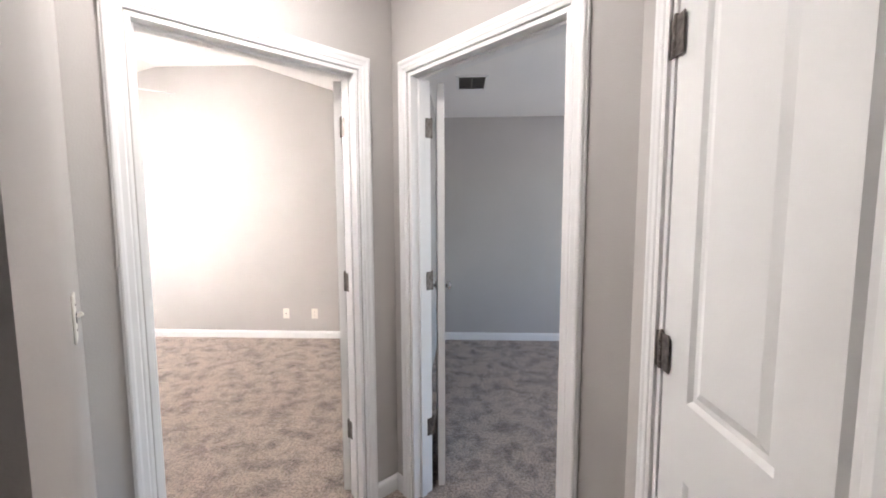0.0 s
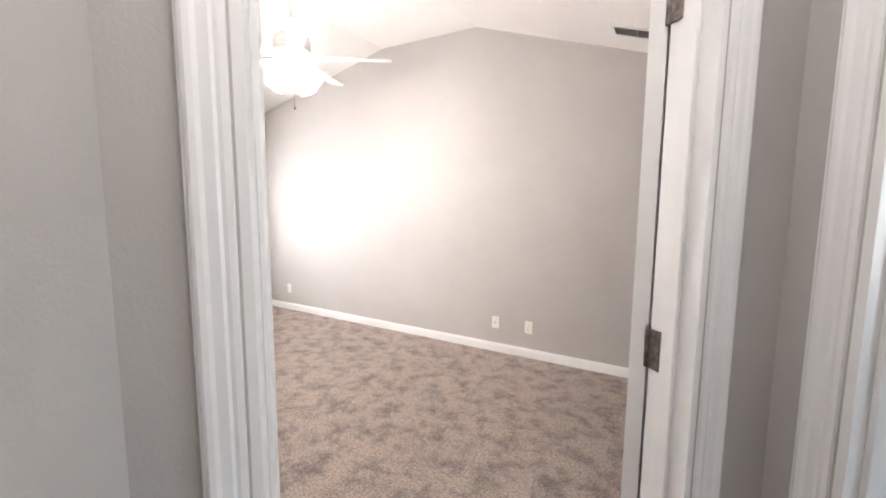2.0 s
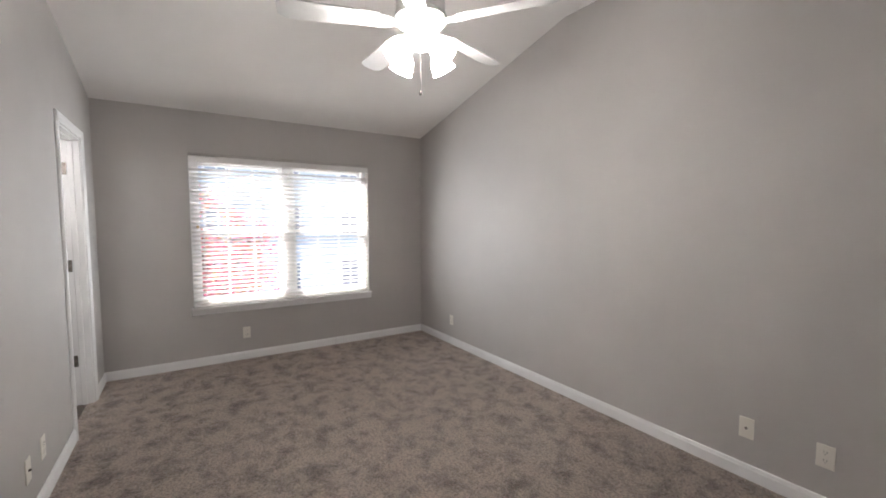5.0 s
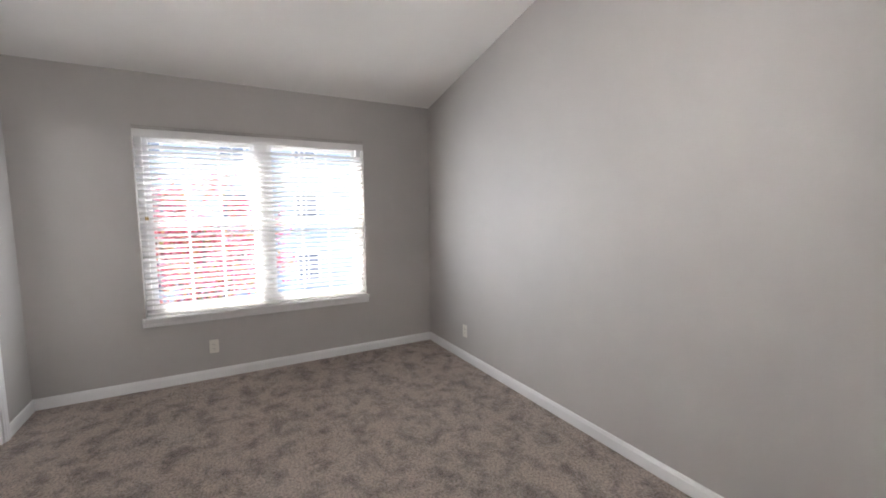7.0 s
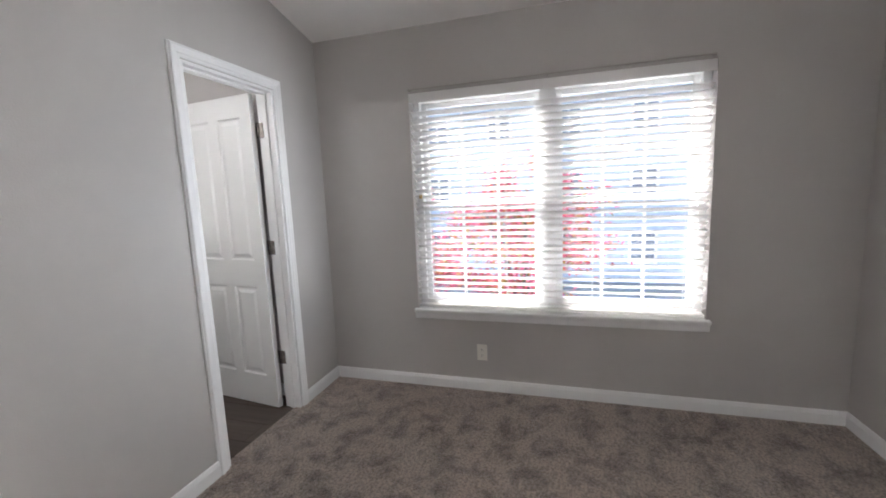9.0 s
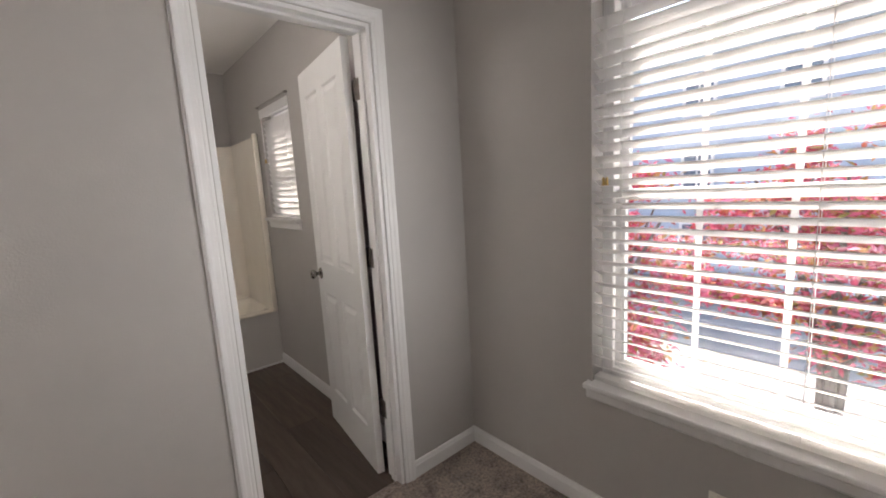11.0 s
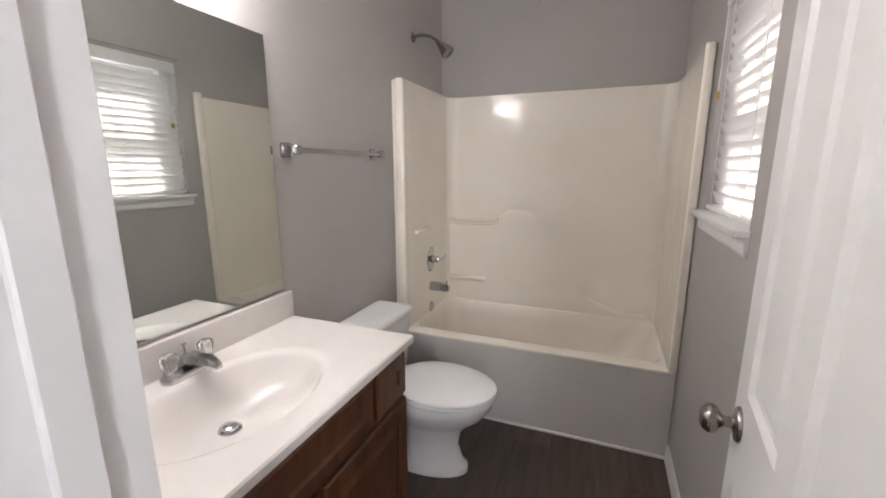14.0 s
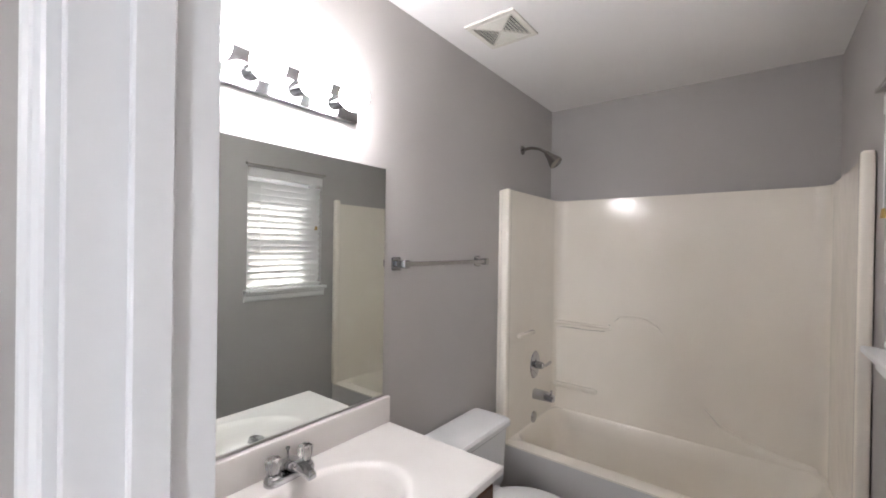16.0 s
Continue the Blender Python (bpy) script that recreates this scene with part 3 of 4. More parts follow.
# ---- wall plates ----


def plate(name, m, kind, label):
    """Cover plate in the local xz plane, proud towards -y."""
    bm = bmesh.new()
    add_box(bm, -0.035, 0.035, -0.006, -0.0003, -0.057, 0.057, 0.003, 2)
    ob = finish(name, bm, PLASTIC, m=m)
    tagged(ob, label, "wall plate")
    if kind == "outlet":
        for z in (0.0205, -0.0205):
            bm = bmesh.new()
            add_lathe(bm, [(0.0165, 0), (0.0165, 0.0022), (0, 0.0022)], pose(0, -0.006, z, 90), 20)
            finish("socket", bm, PLASTIC, ob)
            bm = bmesh.new()
            for x in (-0.006, 0.006):
                add_box(bm, x - 0.001, x + 0.001, -0.0088, -0.0078, z - 0.001, z + 0.007)
            add_lathe(bm, [(0.0022, 0), (0.0022, 0.001)], pose(0, -0.0079, z - 0.008, 90), 8)
            finish("slot", bm, SLOT, ob)
    elif kind == "switch":
        bm = bmesh.new()
        add_box(bm, -0.006, 0.006, -0.0075, -0.0062, -0.013, 0.013, 0.0005, 1)
        finish("slot", bm, SLOT, ob)
        bm = bmesh.new()
        add_box(bm, -0.0045, 0.0045, -0.021, -0.004, -0.005, 0.005, 0.0015, 1, pose(0, 0, 0, -24))
        finish("toggle", bm, PLASTIC, ob)
        for z in (-0.03, 0.03):
            bm = bmesh.new()
            add_lathe(bm, [(0.003, 0), (0.002, 0.001), (0, 0.001)], pose(0, -0.006, z, 90), 10)
            finish("screw", bm, NICKEL, ob)
    else:
        bm = bmesh.new()
        add_lathe(bm, [(0.007, 0), (0.007, 0.003), (0.0045, 0.003), (0.0045, 0.010), (0, 0.010)], pose(0, -0.006, 0, 90), 12)
        finish("jack", bm, HINGE, ob)
    return ob


plate("cable_plate", pose(-2.333, YN, 0.28), "jack", "ivory cable jack plate on the grey wall")
plate("wall_outlet", pose(-2.01, YN, 0.28), "outlet", "ivory duplex outlet low on the grey wall")
plate("wall_outlet", pose(-5.236, YN, 0.278), "outlet", "ivory duplex outlet low on the grey wall")
plate("wall_outlet", pose(XW, 2.56, 0.275, 0, 0, 90), "outlet", "ivory duplex outlet under the bedroom window")
plate("wall_outlet", pose(-4.16, YS, 0.27, 0, 0, 180), "outlet", "ivory duplex outlet near the bathroom door")
plate("cable_plate", pose(-3.93, YS, 0.27, 0, 0, 180), "jack", "ivory cable jack plate near the bathroom door")
plate("wall_outlet", pose(1.12, YN, 0.29), "outlet", "ivory duplex outlet in the second bedroom")
sx, sy = uv(UL - 0.015, 1.68)
plate("light_switch", pose(sx, sy, 1.17, 0, 0, 132.6), "switch", "ivory toggle light switch on the hall wall")


def ceiling_vent(name, m, w, d, rows, label, pyramid=False):
    ob = empty(name, m)
    tagged(ob, label, "vent")
    bm = bmesh.new()
    f = 0.022
    for a, b, c, e in ((-w / 2, w / 2, -d / 2, -d / 2 + f), (-w / 2, w / 2, d / 2 - f, d / 2), (-w / 2, -w / 2 + f, -d / 2 + f, d / 2 - f), (w / 2 - f, w / 2, -d / 2 + f, d / 2 - f)):
        add_box(bm, a, b, c, e, -0.010, -0.0005, 0.002, 1)
    finish("frame", bm, PLASTIC if pyramid else TRIM, ob)
    # near-black sheet stands in for the shade inside the duct
    bm = bmesh.new()
    add_box(bm, -w / 2 + f, w / 2 - f, -d / 2 + f, d / 2 - f, -0.0015, -0.0005)
    finish("duct_shade_sheet", bm, SLOT, ob)
    bm = bmesh.new()
    if pyramid:
        n = 7
        for i in range(n):
            s = (w / 2 - f) * (1 - i / n)
            t = 0.003
            for r in range(4):
                add_box(bm, -s, s, s - t, s, -0.011, -0.003, 0, 1, pose(0, 0, 0, 0, 0, 90 * r))
        for r in range(4):
            add_box(bm, 0, (w / 2 - f) * 1.41, -0.003, 0.003, -0.011, -0.003, 0, 1, pose(0, 0, 0, 0, 0, 45 + 90 * r))
    else:
        for i in range(rows):
            y = -d / 2 + f + (d - 2 * f) * (i + 0.5) / rows
            add_box(bm, -w / 2 + f, w / 2 - f, -0.007, 0.007, -0.0008, 0.0008, 0, 1, pose(0, y, -0.006, 35))
        add_box(bm, -0.004, 0.004, -d / 2 + f, d / 2 - f, -0.012, -0.006)
    finish("louvre", bm, PLASTIC if pyramid else GREYMETAL, ob)
    return ob


slope = -math.degrees(math.atan2(0.526, 1.59))
ceiling_vent("ceiling_vent", pose(-1.20, 4.20, vault(-1.20), 0, -slope, 0), 0.34, 0.18, 7, "white slatted air vent on the sloped ceiling")
ceiling_vent("ceiling_vent", pose(-0.29, 3.45, 2.40), 0.24, 0.34, 9, "dusty grey slatted air vent on the ceiling")
ceiling_vent("exhaust_fan", pose(-4.39, -0.06, 2.468), 0.235, 0.235, 0, "square ivory exhaust fan grille on the ceiling", True)

# ---- ceiling fan ----


def ceiling_fan(x, y, zb):
    fan = empty("ceiling_fan", pose(x, y, zb))
    tagged(fan, "white five-blade ceiling fan with lit frosted glass shades", "ceiling fan")
    top = vault(x) - zb
    bm = bmesh.new()
    add_lathe(bm, [(0.012, 0.1), (0.012, top - 0.05)], None, 16)
    add_lathe(bm, [(0.02, top - 0.09), (0.05, top - 0.07), (0.066, top - 0.03), (0.068, top - 0.0005)], None, 28)
    finish("downrod", bm, FANW, fan, True)
    bm = bmesh.new()
    add_lathe(bm, [(0.03, 0.17), (0.075, 0.158), (0.112, 0.135), (0.120, 0.115), (0.120, 0.055), (0.128, 0.045), (0.130, 0.03), (0.118, 0.012), (0.085, 0.0), (0.05, -0.006), (0.05, -0.05), (0.062, -0.058), (0.062, -0.092), (0.045, -0.104), (0, -0.106)], None, 40)
    finish("motor_housing", bm, FANW, fan, True)
    bm = bmesh.new()
    for i in range(30):
        add_box(bm, 0.092, 0.116, -0.0025, 0.0025, 0.004, 0.006, 0, 1, pose(0, 0, 0, 0, 0, 12 * i) @ pose(0, 0, 0, 0, -20, 0))
    finish("cooling_slots", bm, GREYMETAL, fan)
    for k in range(5):
        r = pose(0, 0, 0, 0, 0, 36 + 72 * k)
        bm = bmesh.new()
        n = 14
        outline = []
        for i in range(n + 1):
            t = i / n
            xx = 0.20 + 0.46 * t
            hw = 0.050 + 0.016 * t
            if t > 0.9:
                hw *= math.sqrt(max(0.0, 1 - ((t - 0.9) / 0.1) ** 2 * 0.75))
            outline.append((xx, hw))
        poly = [(a, b) for a, b in outline] + [(a, -b) for a, b in reversed(outline)]
        add_prism(bm, poly, -0.003, 0.003, r @ pose(0, 0, 0.012, 11, 0, 0))
        finish("blade", bm, FANW, fan)
        bm = bmesh.new()
        add_prism(bm, [(0.07, 0.018), (0.13, 0.022), (0.17, 0.045), (0.25, 0.034), (0.27, 0), (0.25, -0.034), (0.17, -0.045), (0.13, -0.022), (0.07, -0.018)], -0.008, -0.003, r @ pose(0, 0, 0.012, 11, 0, 0))
        finish("blade_arm", bm, FANW, fan)
    for k in range(4):
        r = pose(0, 0, -0.075, 0, 0, 12 + 90 * k)
        bm = bmesh.new()
        add_tube(bm, [r @ Vector((0.05, 0, 0)), r @ Vector((0.08, 0, 0.008)), r @ Vector((0.098, 0, -0.006))], 0.009, 10)
        add_lathe(bm, [(0.012, 0.02), (0.024, 0.012), (0.027, 0)], r @ pose(0.10, 0, -0.02, 0, -38, 0), 18)
        finish("light_arm", bm, FANW, fan, True)
        bm = bmesh.new()
        add_lathe(bm, [(0.022, 0), (0.030, -0.012), (0.046, -0.035), (0.054, -0.062), (0.056, -0.085), (0.062, -0.098), (0.060, -0.098), (0.053, -0.085), (0.050, -0.06), (0.042, -0.036), (0.026, -0.013), (0.018, 0)], r @ pose(0.10, 0, -0.02, 0, -38, 0), 24)
        finish("glass_shade", bm, SHADE, fan, True)
    bm = bmesh.new()
    for xx, yy, ln in ((0.03, -0.02, 0.315), (-0.02, -0.04, 0.20)):
        add_tube(bm, [(xx, yy, -0.10), (xx, yy, -ln)], 0.0016, 6)
        add_lathe(bm, [(0, 0), (0.005, -0.003), (0.0075, -0.012), (0.006, -0.02), (0, -0.022)], pose(xx, yy, -ln), 12)
    finish("pull_chain", bm, NICKEL, fan)
    return fan


ceiling_fan(-3.20, 3.08, 2.35)

# ---- bathroom ----
# tub and surround in one fibreglass unit
TF, TR, TT = -0.474, 0.455, 1.835
TX0, TX1 = -5.562, -4.215
TB = -1.165


def rrect(x0, x1, y0, y1, r, n=6):
    pts = []
    for cx_, cy_, a0 in ((x1 - r, y1 - r, 0), (x0 + r, y1 - r, 90), (x0 + r, y0 + r, 180), (x1 - r, y0 + r, 270)):
        for i in range(n + 1):
            a = radians(a0 + 90 * i / n)
            pts.append((cx_ + r * math.cos(a), cy_ + r * math.sin(a)))
    return pts


tub = empty("bathtub_shower", pose(0, 0, 0))
tagged(tub, "cream fibreglass tub and shower surround with a light grey apron", "bathtub")
bm = bmesh.new()
rings = []
xa, xb = BX0 + 0.003, BX1 - 0.003
for (x0, x1, y0, y1, r, z) in ((xa, xb, BY0 + 0.003, TF, 0.012, TR - 0.012), (xa, xb, BY0 + 0.003, TF, 0.012, TR - 0.004), (xa + .006, xb - .006, BY0 + 0.01, TF - 0.008, 0.012, TR),
                               (TX0 + .004, TX1 - .004, TB + .03, TF - 0.075, 0.09, TR), (TX0 + .02, TX1 - .015, TB + .04, TF - 0.088, 0.09, TR - 0.012),
                               (TX0 + .06, TX1 - .03, TB + .05, TF - 0.10, 0.10, TR - 0.10), (TX0 + .20, TX1 - .07, TB + .08, TF - 0.13, 0.12, 0.13), (TX0 + .26, TX1 - .12, TB + .13, TF - 0.18, 0.10, 0.10)):
    rings.append([(px, py, z) for px, py in rrect(x0, x1, y0, y1, r)])
add_loft(bm, rings, "last")
finish("tub_basin", bm, FIBREGLASS, tub, True)
bm = bmesh.new()
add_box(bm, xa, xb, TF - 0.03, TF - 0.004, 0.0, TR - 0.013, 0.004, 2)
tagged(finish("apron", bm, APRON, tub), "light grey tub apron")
bm = bmesh.new()
add_box(bm, xa, xb, TF - 0.003, TF + 0.007, 0.0, 0.016, 0.003, 1)
tagged(finish("floor_trim", bm, TRIM, tub), "white trim strip at the floor")
# surround: U-shaped shell with rounded inner corners, swept upwards
bm = bmesh.new()
inner = [(TX1, TF - 0.02)]
for i in range(9):
    a = radians(0 - 90 * i / 8)
    inner.append((TX1 - 0.07 + 0.07 * math.cos(a), TB + 0.07 + 0.07 * math.sin(a)))
for i in range(9):
    a = radians(270 - 90 * i / 8)
    inner.append((TX0 + 0.07 + 0.07 * math.cos(a), TB + 0.07 + 0.07 * math.sin(a)))
inner.append((TX0, TF - 0.02))
outer = [(xa, TF - 0.02), (xa, BY0 + 0.004), (xb, BY0 + 0.004), (xb, TF - 0.02)]
ring = inner + outer
add_loft(bm, [[(x, y, z) for x, y in ring] for z in (TR - 0.003, TT - 0.008)] + [[(x + (0.004 if x < -4.9 else -0.004) * 0, y, TT) for x, y in ring]])
finish("surround", bm, FIBREGLASS, tub, True)
for x0, x1 in ((TX1 - 0.004, xb - 0.03), (xa, TX0 + 0.004)):
    bm = bmesh.new()
    add_box(bm, x0, x1, TF - 0.035, TF + 0.012, TR - 0.004, TT + (0.03 if x0 < -5 else 0.004), 0.012, 4)
    finish("front_flange", bm, FIBREGLASS, tub, True)
# moulded ledge with its sweeping edge on the back panel
bm = bmesh.new()
edge = [(-4.62, 1.105), (-4.70, 1.112), (-4.77, 1.105), (-4.83, 1.07), (-4.88, 1.0), (-4.93, 0.90), (-4.98, 0.79), (-5.04, 0.68), (-5.13, 0.585), (-5.25, 0.525), (-5.40, 0.49), (-5.53, 0.478)]
steps = [(0.0, 0.0), (0.012, 0.004), (0.024, 0.016), (0.027, 0.032)]
rings = []
for dep, ins in steps:
    row = []
    for i, (x, z) in enumerate(edge):
        a, b = edge[max(i - 1, 0)], edge[min(i + 1, len(edge) - 1)]
        nx, nz = (b[1] - a[1]), -(b[0] - a[0])
        ln = math.hypot(nx, nz)
        row.append((x - nx / ln * -ins, TB + dep, z - abs(nz / ln) * ins))
    row += [(-5.53, TB + dep, TR), (-4.22, TB + dep, TR), (-4.22, TB + dep, 0.995), (-4.45, TB + dep, 0.995), (-4.54, TB + dep, 1.0), (-4.585, TB + dep, 1.06)]
    rings.append(row)
add_loft(bm, rings)
finish("moulded_ledge", bm, FIBREGLASS, tub, True)
bm = bmesh.new()
add_box(bm, -4.50, TX1, TB + 0.01, TB + 0.05, 0.60, 0.63, 0.010, 3)
finish("soap_shelf", bm, FIBREGLASS, tub, True)
bm = bmesh.new()
add_box(bm, TX1 - 0.02, TX1 + 0.01, -0.80, -0.60, 1.00, 1.022, 0.006, 2)
finish("soap_shelf", bm, FIBREGLASS, tub, True)
bm = bmesh.new()
add_tube(bm, [(TX1, TB + 0.035, 1.03), (-4.565, TB + 0.035, 1.03)], 0.010, 12)
add_box(bm, -4.58, -4.56, TB, TB + 0.045, 1.015, 1.045, 0.004, 2)
tagged(finish("grab_bar", bm, FIBREGLASS, tub, True), "slim cream grab bar")
# valve, spout, overflow, shower head
bm = bmesh.new()
m = pose(TX1, -0.835, 0.802, 0, -90, 0)
add_lathe(bm, [(0, 0.012), (0.035, 0.012), (0.075, 0.006), (0.080, 0.0)], m @ Matrix.Diagonal((1.05, 0.8, 1, 1)), 32)
add_lathe(bm, [(0, 0.055), (0.018, 0.055), (0.021, 0.04), (0.023, 0.012)], m, 24)
add_tube(bm, [(TX1 - 0.045, -0.835, 0.802), (TX1 - 0.06, -0.865, 0.80), (TX1 - 0.066, -0.92, 0.81)], 0.009, 10)
tagged(finish("shower_valve", bm, CHROME, tub, True), "chrome oval valve plate with a lever")
bm = bmesh.new()
add_loft(bm, [[(TX1 - s, -0.835 + w * c, 0.625 + dz + h * d) for c, d in ((-1, -1), (-1.1, 0), (-.8, .9), (0, 1.1), (.8, .9), (1.1, 0), (1, -1))] for s, w, h, dz in ((0, .026, .026, 0), (0.05, .025, .025, 0), (0.10, .022, .022, -0.002), (0.125, .018, .018, -0.008))])
add_lathe(bm, [(0.004, 0), (0.004, 0.014), (0.007, 0.014), (0.006, 0.022), (0, 0.022)], pose(TX1 - 0.11, -0.835, 0.643), 10)
tagged(finish("tub_spout", bm, CHROME, tub, True), "chrome tub spout")
bm = bmesh.new()
add_lathe(bm, [(0, 0.012), (0.012, 0.012), (0.033, 0.006), (0.035, 0)], pose(TX1 - 0.002, -0.825, 0.482, 0, -90, 0), 24)
tagged(finish("overflow_plate", bm, CHROME, tub, True), "round chrome overflow plate")
shower = empty("shower_head", pose(BX1, -0.77, 2.115))
tagged(shower, "satin chrome shower head on a curved wall arm", "shower head")
bm = bmesh.new()
add_tube(bm, [(0, 0, 0), (-0.06, 0, 0.006), (-0.11, 0, -0.005), (-0.155, 0, -0.034)], 0.0095, 14)
add_lathe(bm, [(0.028, 0), (0.026, 0.006), (0.012, 0.012)], pose(0, 0, 0, 0, -90, 0), 24)
finish("arm", bm, NICKEL, shower, True)
bm = bmesh.new()
add_lathe(bm, [(0.010, 0.03), (0.015, 0.02), (0.017, 0.005), (0.022, -0.012), (0.034, -0.045), (0.035, -0.055), (0.030, -0.058), (0, -0.056)], pose(-0.175, 0, -0.058, 0, 42, 0) @ Matrix.Scale(1.15, 4), 28)
finish("head", bm, NICKEL, shower, True)

# towel bar
bar = empty("towel_bar", pose(BX1, 0, 1.445))
tagged(bar, "chrome towel bar with square posts on the grey wall", "towel bar")
for y in (0.32, -0.275):
    bm = bmesh.new()
    add_box(bm, -0.009, 0, y - 0.026, y + 0.026, -0.026, 0.026, 0.006, 2)
    add_box(bm, -0.06, -0.008, y - 0.013, y + 0.013, -0.013, 0.013, 0.005, 2)
    add_box(bm, -0.068, -0.040, y - 0.017, y + 0.017, -0.017, 0.017, 0.006, 2)
    finish("post", bm, CHROME, bar)
bm = bmesh.new()
add_box(bm, -0.063, -0.045, -0.30, 0.32, -0.009, 0.009, 0.002, 2)
finish("bar", bm, CHROME, bar)

# vanity
VY0, VY1, VX, VZ = 0.36, 1.303, -4.665, 0.832
van = empty("bathroom_vanity", pose(0, 0, 0))
tagged(van, "cherry-stained wood vanity with a white cultured marble top", "vanity")
bm = bmesh.new()
add_box(bm, VX + 0.035, BX1 - 0.002, VY0 + 0.015, VY1 - 0.003, 0.09, 0.66, 0.002, 1)
add_box(bm, VX + 0.035, VX + 0.055, VY0 + 0.015, VY1 - 0.003, 0.66, VZ - 0.03)
add_box(bm, VX + 0.055, BX1 - 0.002, VY0 + 0.015, VY0 + 0.033, 0.66, VZ - 0.03)
add_box(bm, VX + 0.09, BX1 - 0.002, VY0 + 0.03, VY1 - 0.003, 0.0, 0.09)
finish("cabinet_body", bm, CHERRY, van)


def front(name, y0, y1, z0, z1):
    bm = bmesh.new()
    rings = []
    for ins, dep in ((0, 0), (0, 0.012), (0.006, 0.018), (0.045, 0.018), (0.052, 0.011), (0.062, 0.011), (0.085, 0.018)):
        if ins * 2 < min(y1 - y0, z1 - z0):
            rings.append([(VX + 0.035 - dep, a, b) for a, b in ((y0 + ins, z0 + ins), (y1 - ins, z0 + ins), (y1 - ins, z1 - ins), (y0 + ins, z1 - ins))])
    add_loft(bm, rings)
    return finish(name, bm, CHERRY, van)


front("drawer_front", 0.388, 0.565, 0.635, 0.782)
front("drawer_front", 0.589, 1.095, 0.635, 0.782)
front("drawer_front", 1.115, 1.285, 0.635, 0.782)
front("cabinet_door", 0.385, 0.825, 0.11, 0.615)
front("cabinet_door", 0.845, 1.285, 0.11, 0.615)
# top with a moulded oval basin
BCX, BCY, BA, BB = -4.415, 0.845, 0.165, 0.245
bm = bmesh.new()
n = 48
x0, x1, y0, y1 = VX, BX1 - 0.002, VY0, VY1


def square_ring(x0, x1, y0, y1, z):
    out = []
    for i in range(n):
        a = 2 * math.pi * i / n
        dx, dy = math.cos(a), math.sin(a)
        cx_, cy_ = BCX, BCY
        tx = ((x1 - cx_) / dx if dx > 1e-6 else (x0 - cx_) / dx if dx < -1e-6 else 1e9)
        ty = ((y1 - cy_) / dy if dy > 1e-6 else (y0 - cy_) / dy if dy < -1e-6 else 1e9)
        t = min(tx, ty)
        out.append([cx_ + dx * t, cy_ + dy * t, z])
    for X in (x0, x1):
        for Y in (y0, y1):
            k = min(range(n), key=lambda i: (out[i][0] - X) ** 2 + (out[i][1] - Y) ** 2)
            out[k][0], out[k][1] = X, Y
    return out


def oval(s, z, dx=0.0):
    return [(BCX + dx + BA * s * math.cos(2 * math.pi * i / n), BCY + BB * s * math.sin(2 * math.pi * i / n), z) for i in range(n)]


add_loft(bm, [square_ring(x0 + .004, x1, y0 + .004, y1, VZ - 0.030), square_ring(x0, x1, y0, y1, VZ - 0.026), square_ring(x0, x1, y0, y1, VZ - 0.005), square_ring(x0 + .005, x1, y0 + .005, y1, VZ),
              oval(1.18, VZ), oval(1.12, VZ + 0.002), oval(1.06, VZ), oval(0.99, VZ - 0.013), oval(0.91, VZ - 0.042), oval(0.77, VZ - 0.079, 0.006), oval(0.52, VZ - 0.104, 0.022), oval(0.24, VZ - 0.113, 0.042), oval(0.08, VZ - 0.115, 0.045)], "last")
finish("countertop", bm, MARBLE, van, True)
bm = bmesh.new()
add_box(bm, BX1 - 0.024, BX1 - 0.002, VY0 - 0.0, VY1, VZ - 0.002, VZ + 0.100, 0.005, 3)
finish("backsplash", bm, MARBLE, van, True)
bm = bmesh.new()
add_lathe(bm, [(0, 0.009), (0.012, 0.0085), (0.0165, 0.005), (0.017, 0.0), (0.021, -0.001), (0.0225, -0.004)], pose(BCX + 0.045, BCY, VZ - 0.108) @ Matrix.Diagonal((1.3, 1.3, 1.2, 1)), 24)
finish("drain", bm, CHROME, van, True)
# faucet
tap = empty("faucet", pose(-4.205, 0.815, VZ))
tagged(tap, "chrome centerset faucet with clear acrylic handles", "faucet")
bm = bmesh.new()
add_loft(bm, [[(x * s, y * t, z) for x, y in rrect(-0.027, 0.027, -0.078, 0.078, 0.026)] for s, t, z in ((1, 1, 0.0005), (1, 1, 0.010), (0.9, 0.95, 0.018), (0.55, 0.86, 0.022))])
add_loft(bm, [[(x, w * c, z + h * d) for c, d in ((-1, -.6), (-1, .3), (-.6, 1), (.6, 1), (1, .3), (1, -.6))] for x, w, z, h in ((0.02, .024, .03, .02), (-0.02, .022, .045, .018), (-0.07, .017, .048, .014), (-0.105, .014, .042, .012), (-0.112, .012, .036, .008))])
add_tube(bm, [(0.012, 0, 0.03), (0.012, 0, 0.075)], 0.003, 8)
add_lathe(bm, [(0.003, 0), (0.007, 0.004), (0.007, 0.010), (0, 0.013)], pose(0.012, 0, 0.073), 12)
finish("spout", bm, CHROME, tap, True)
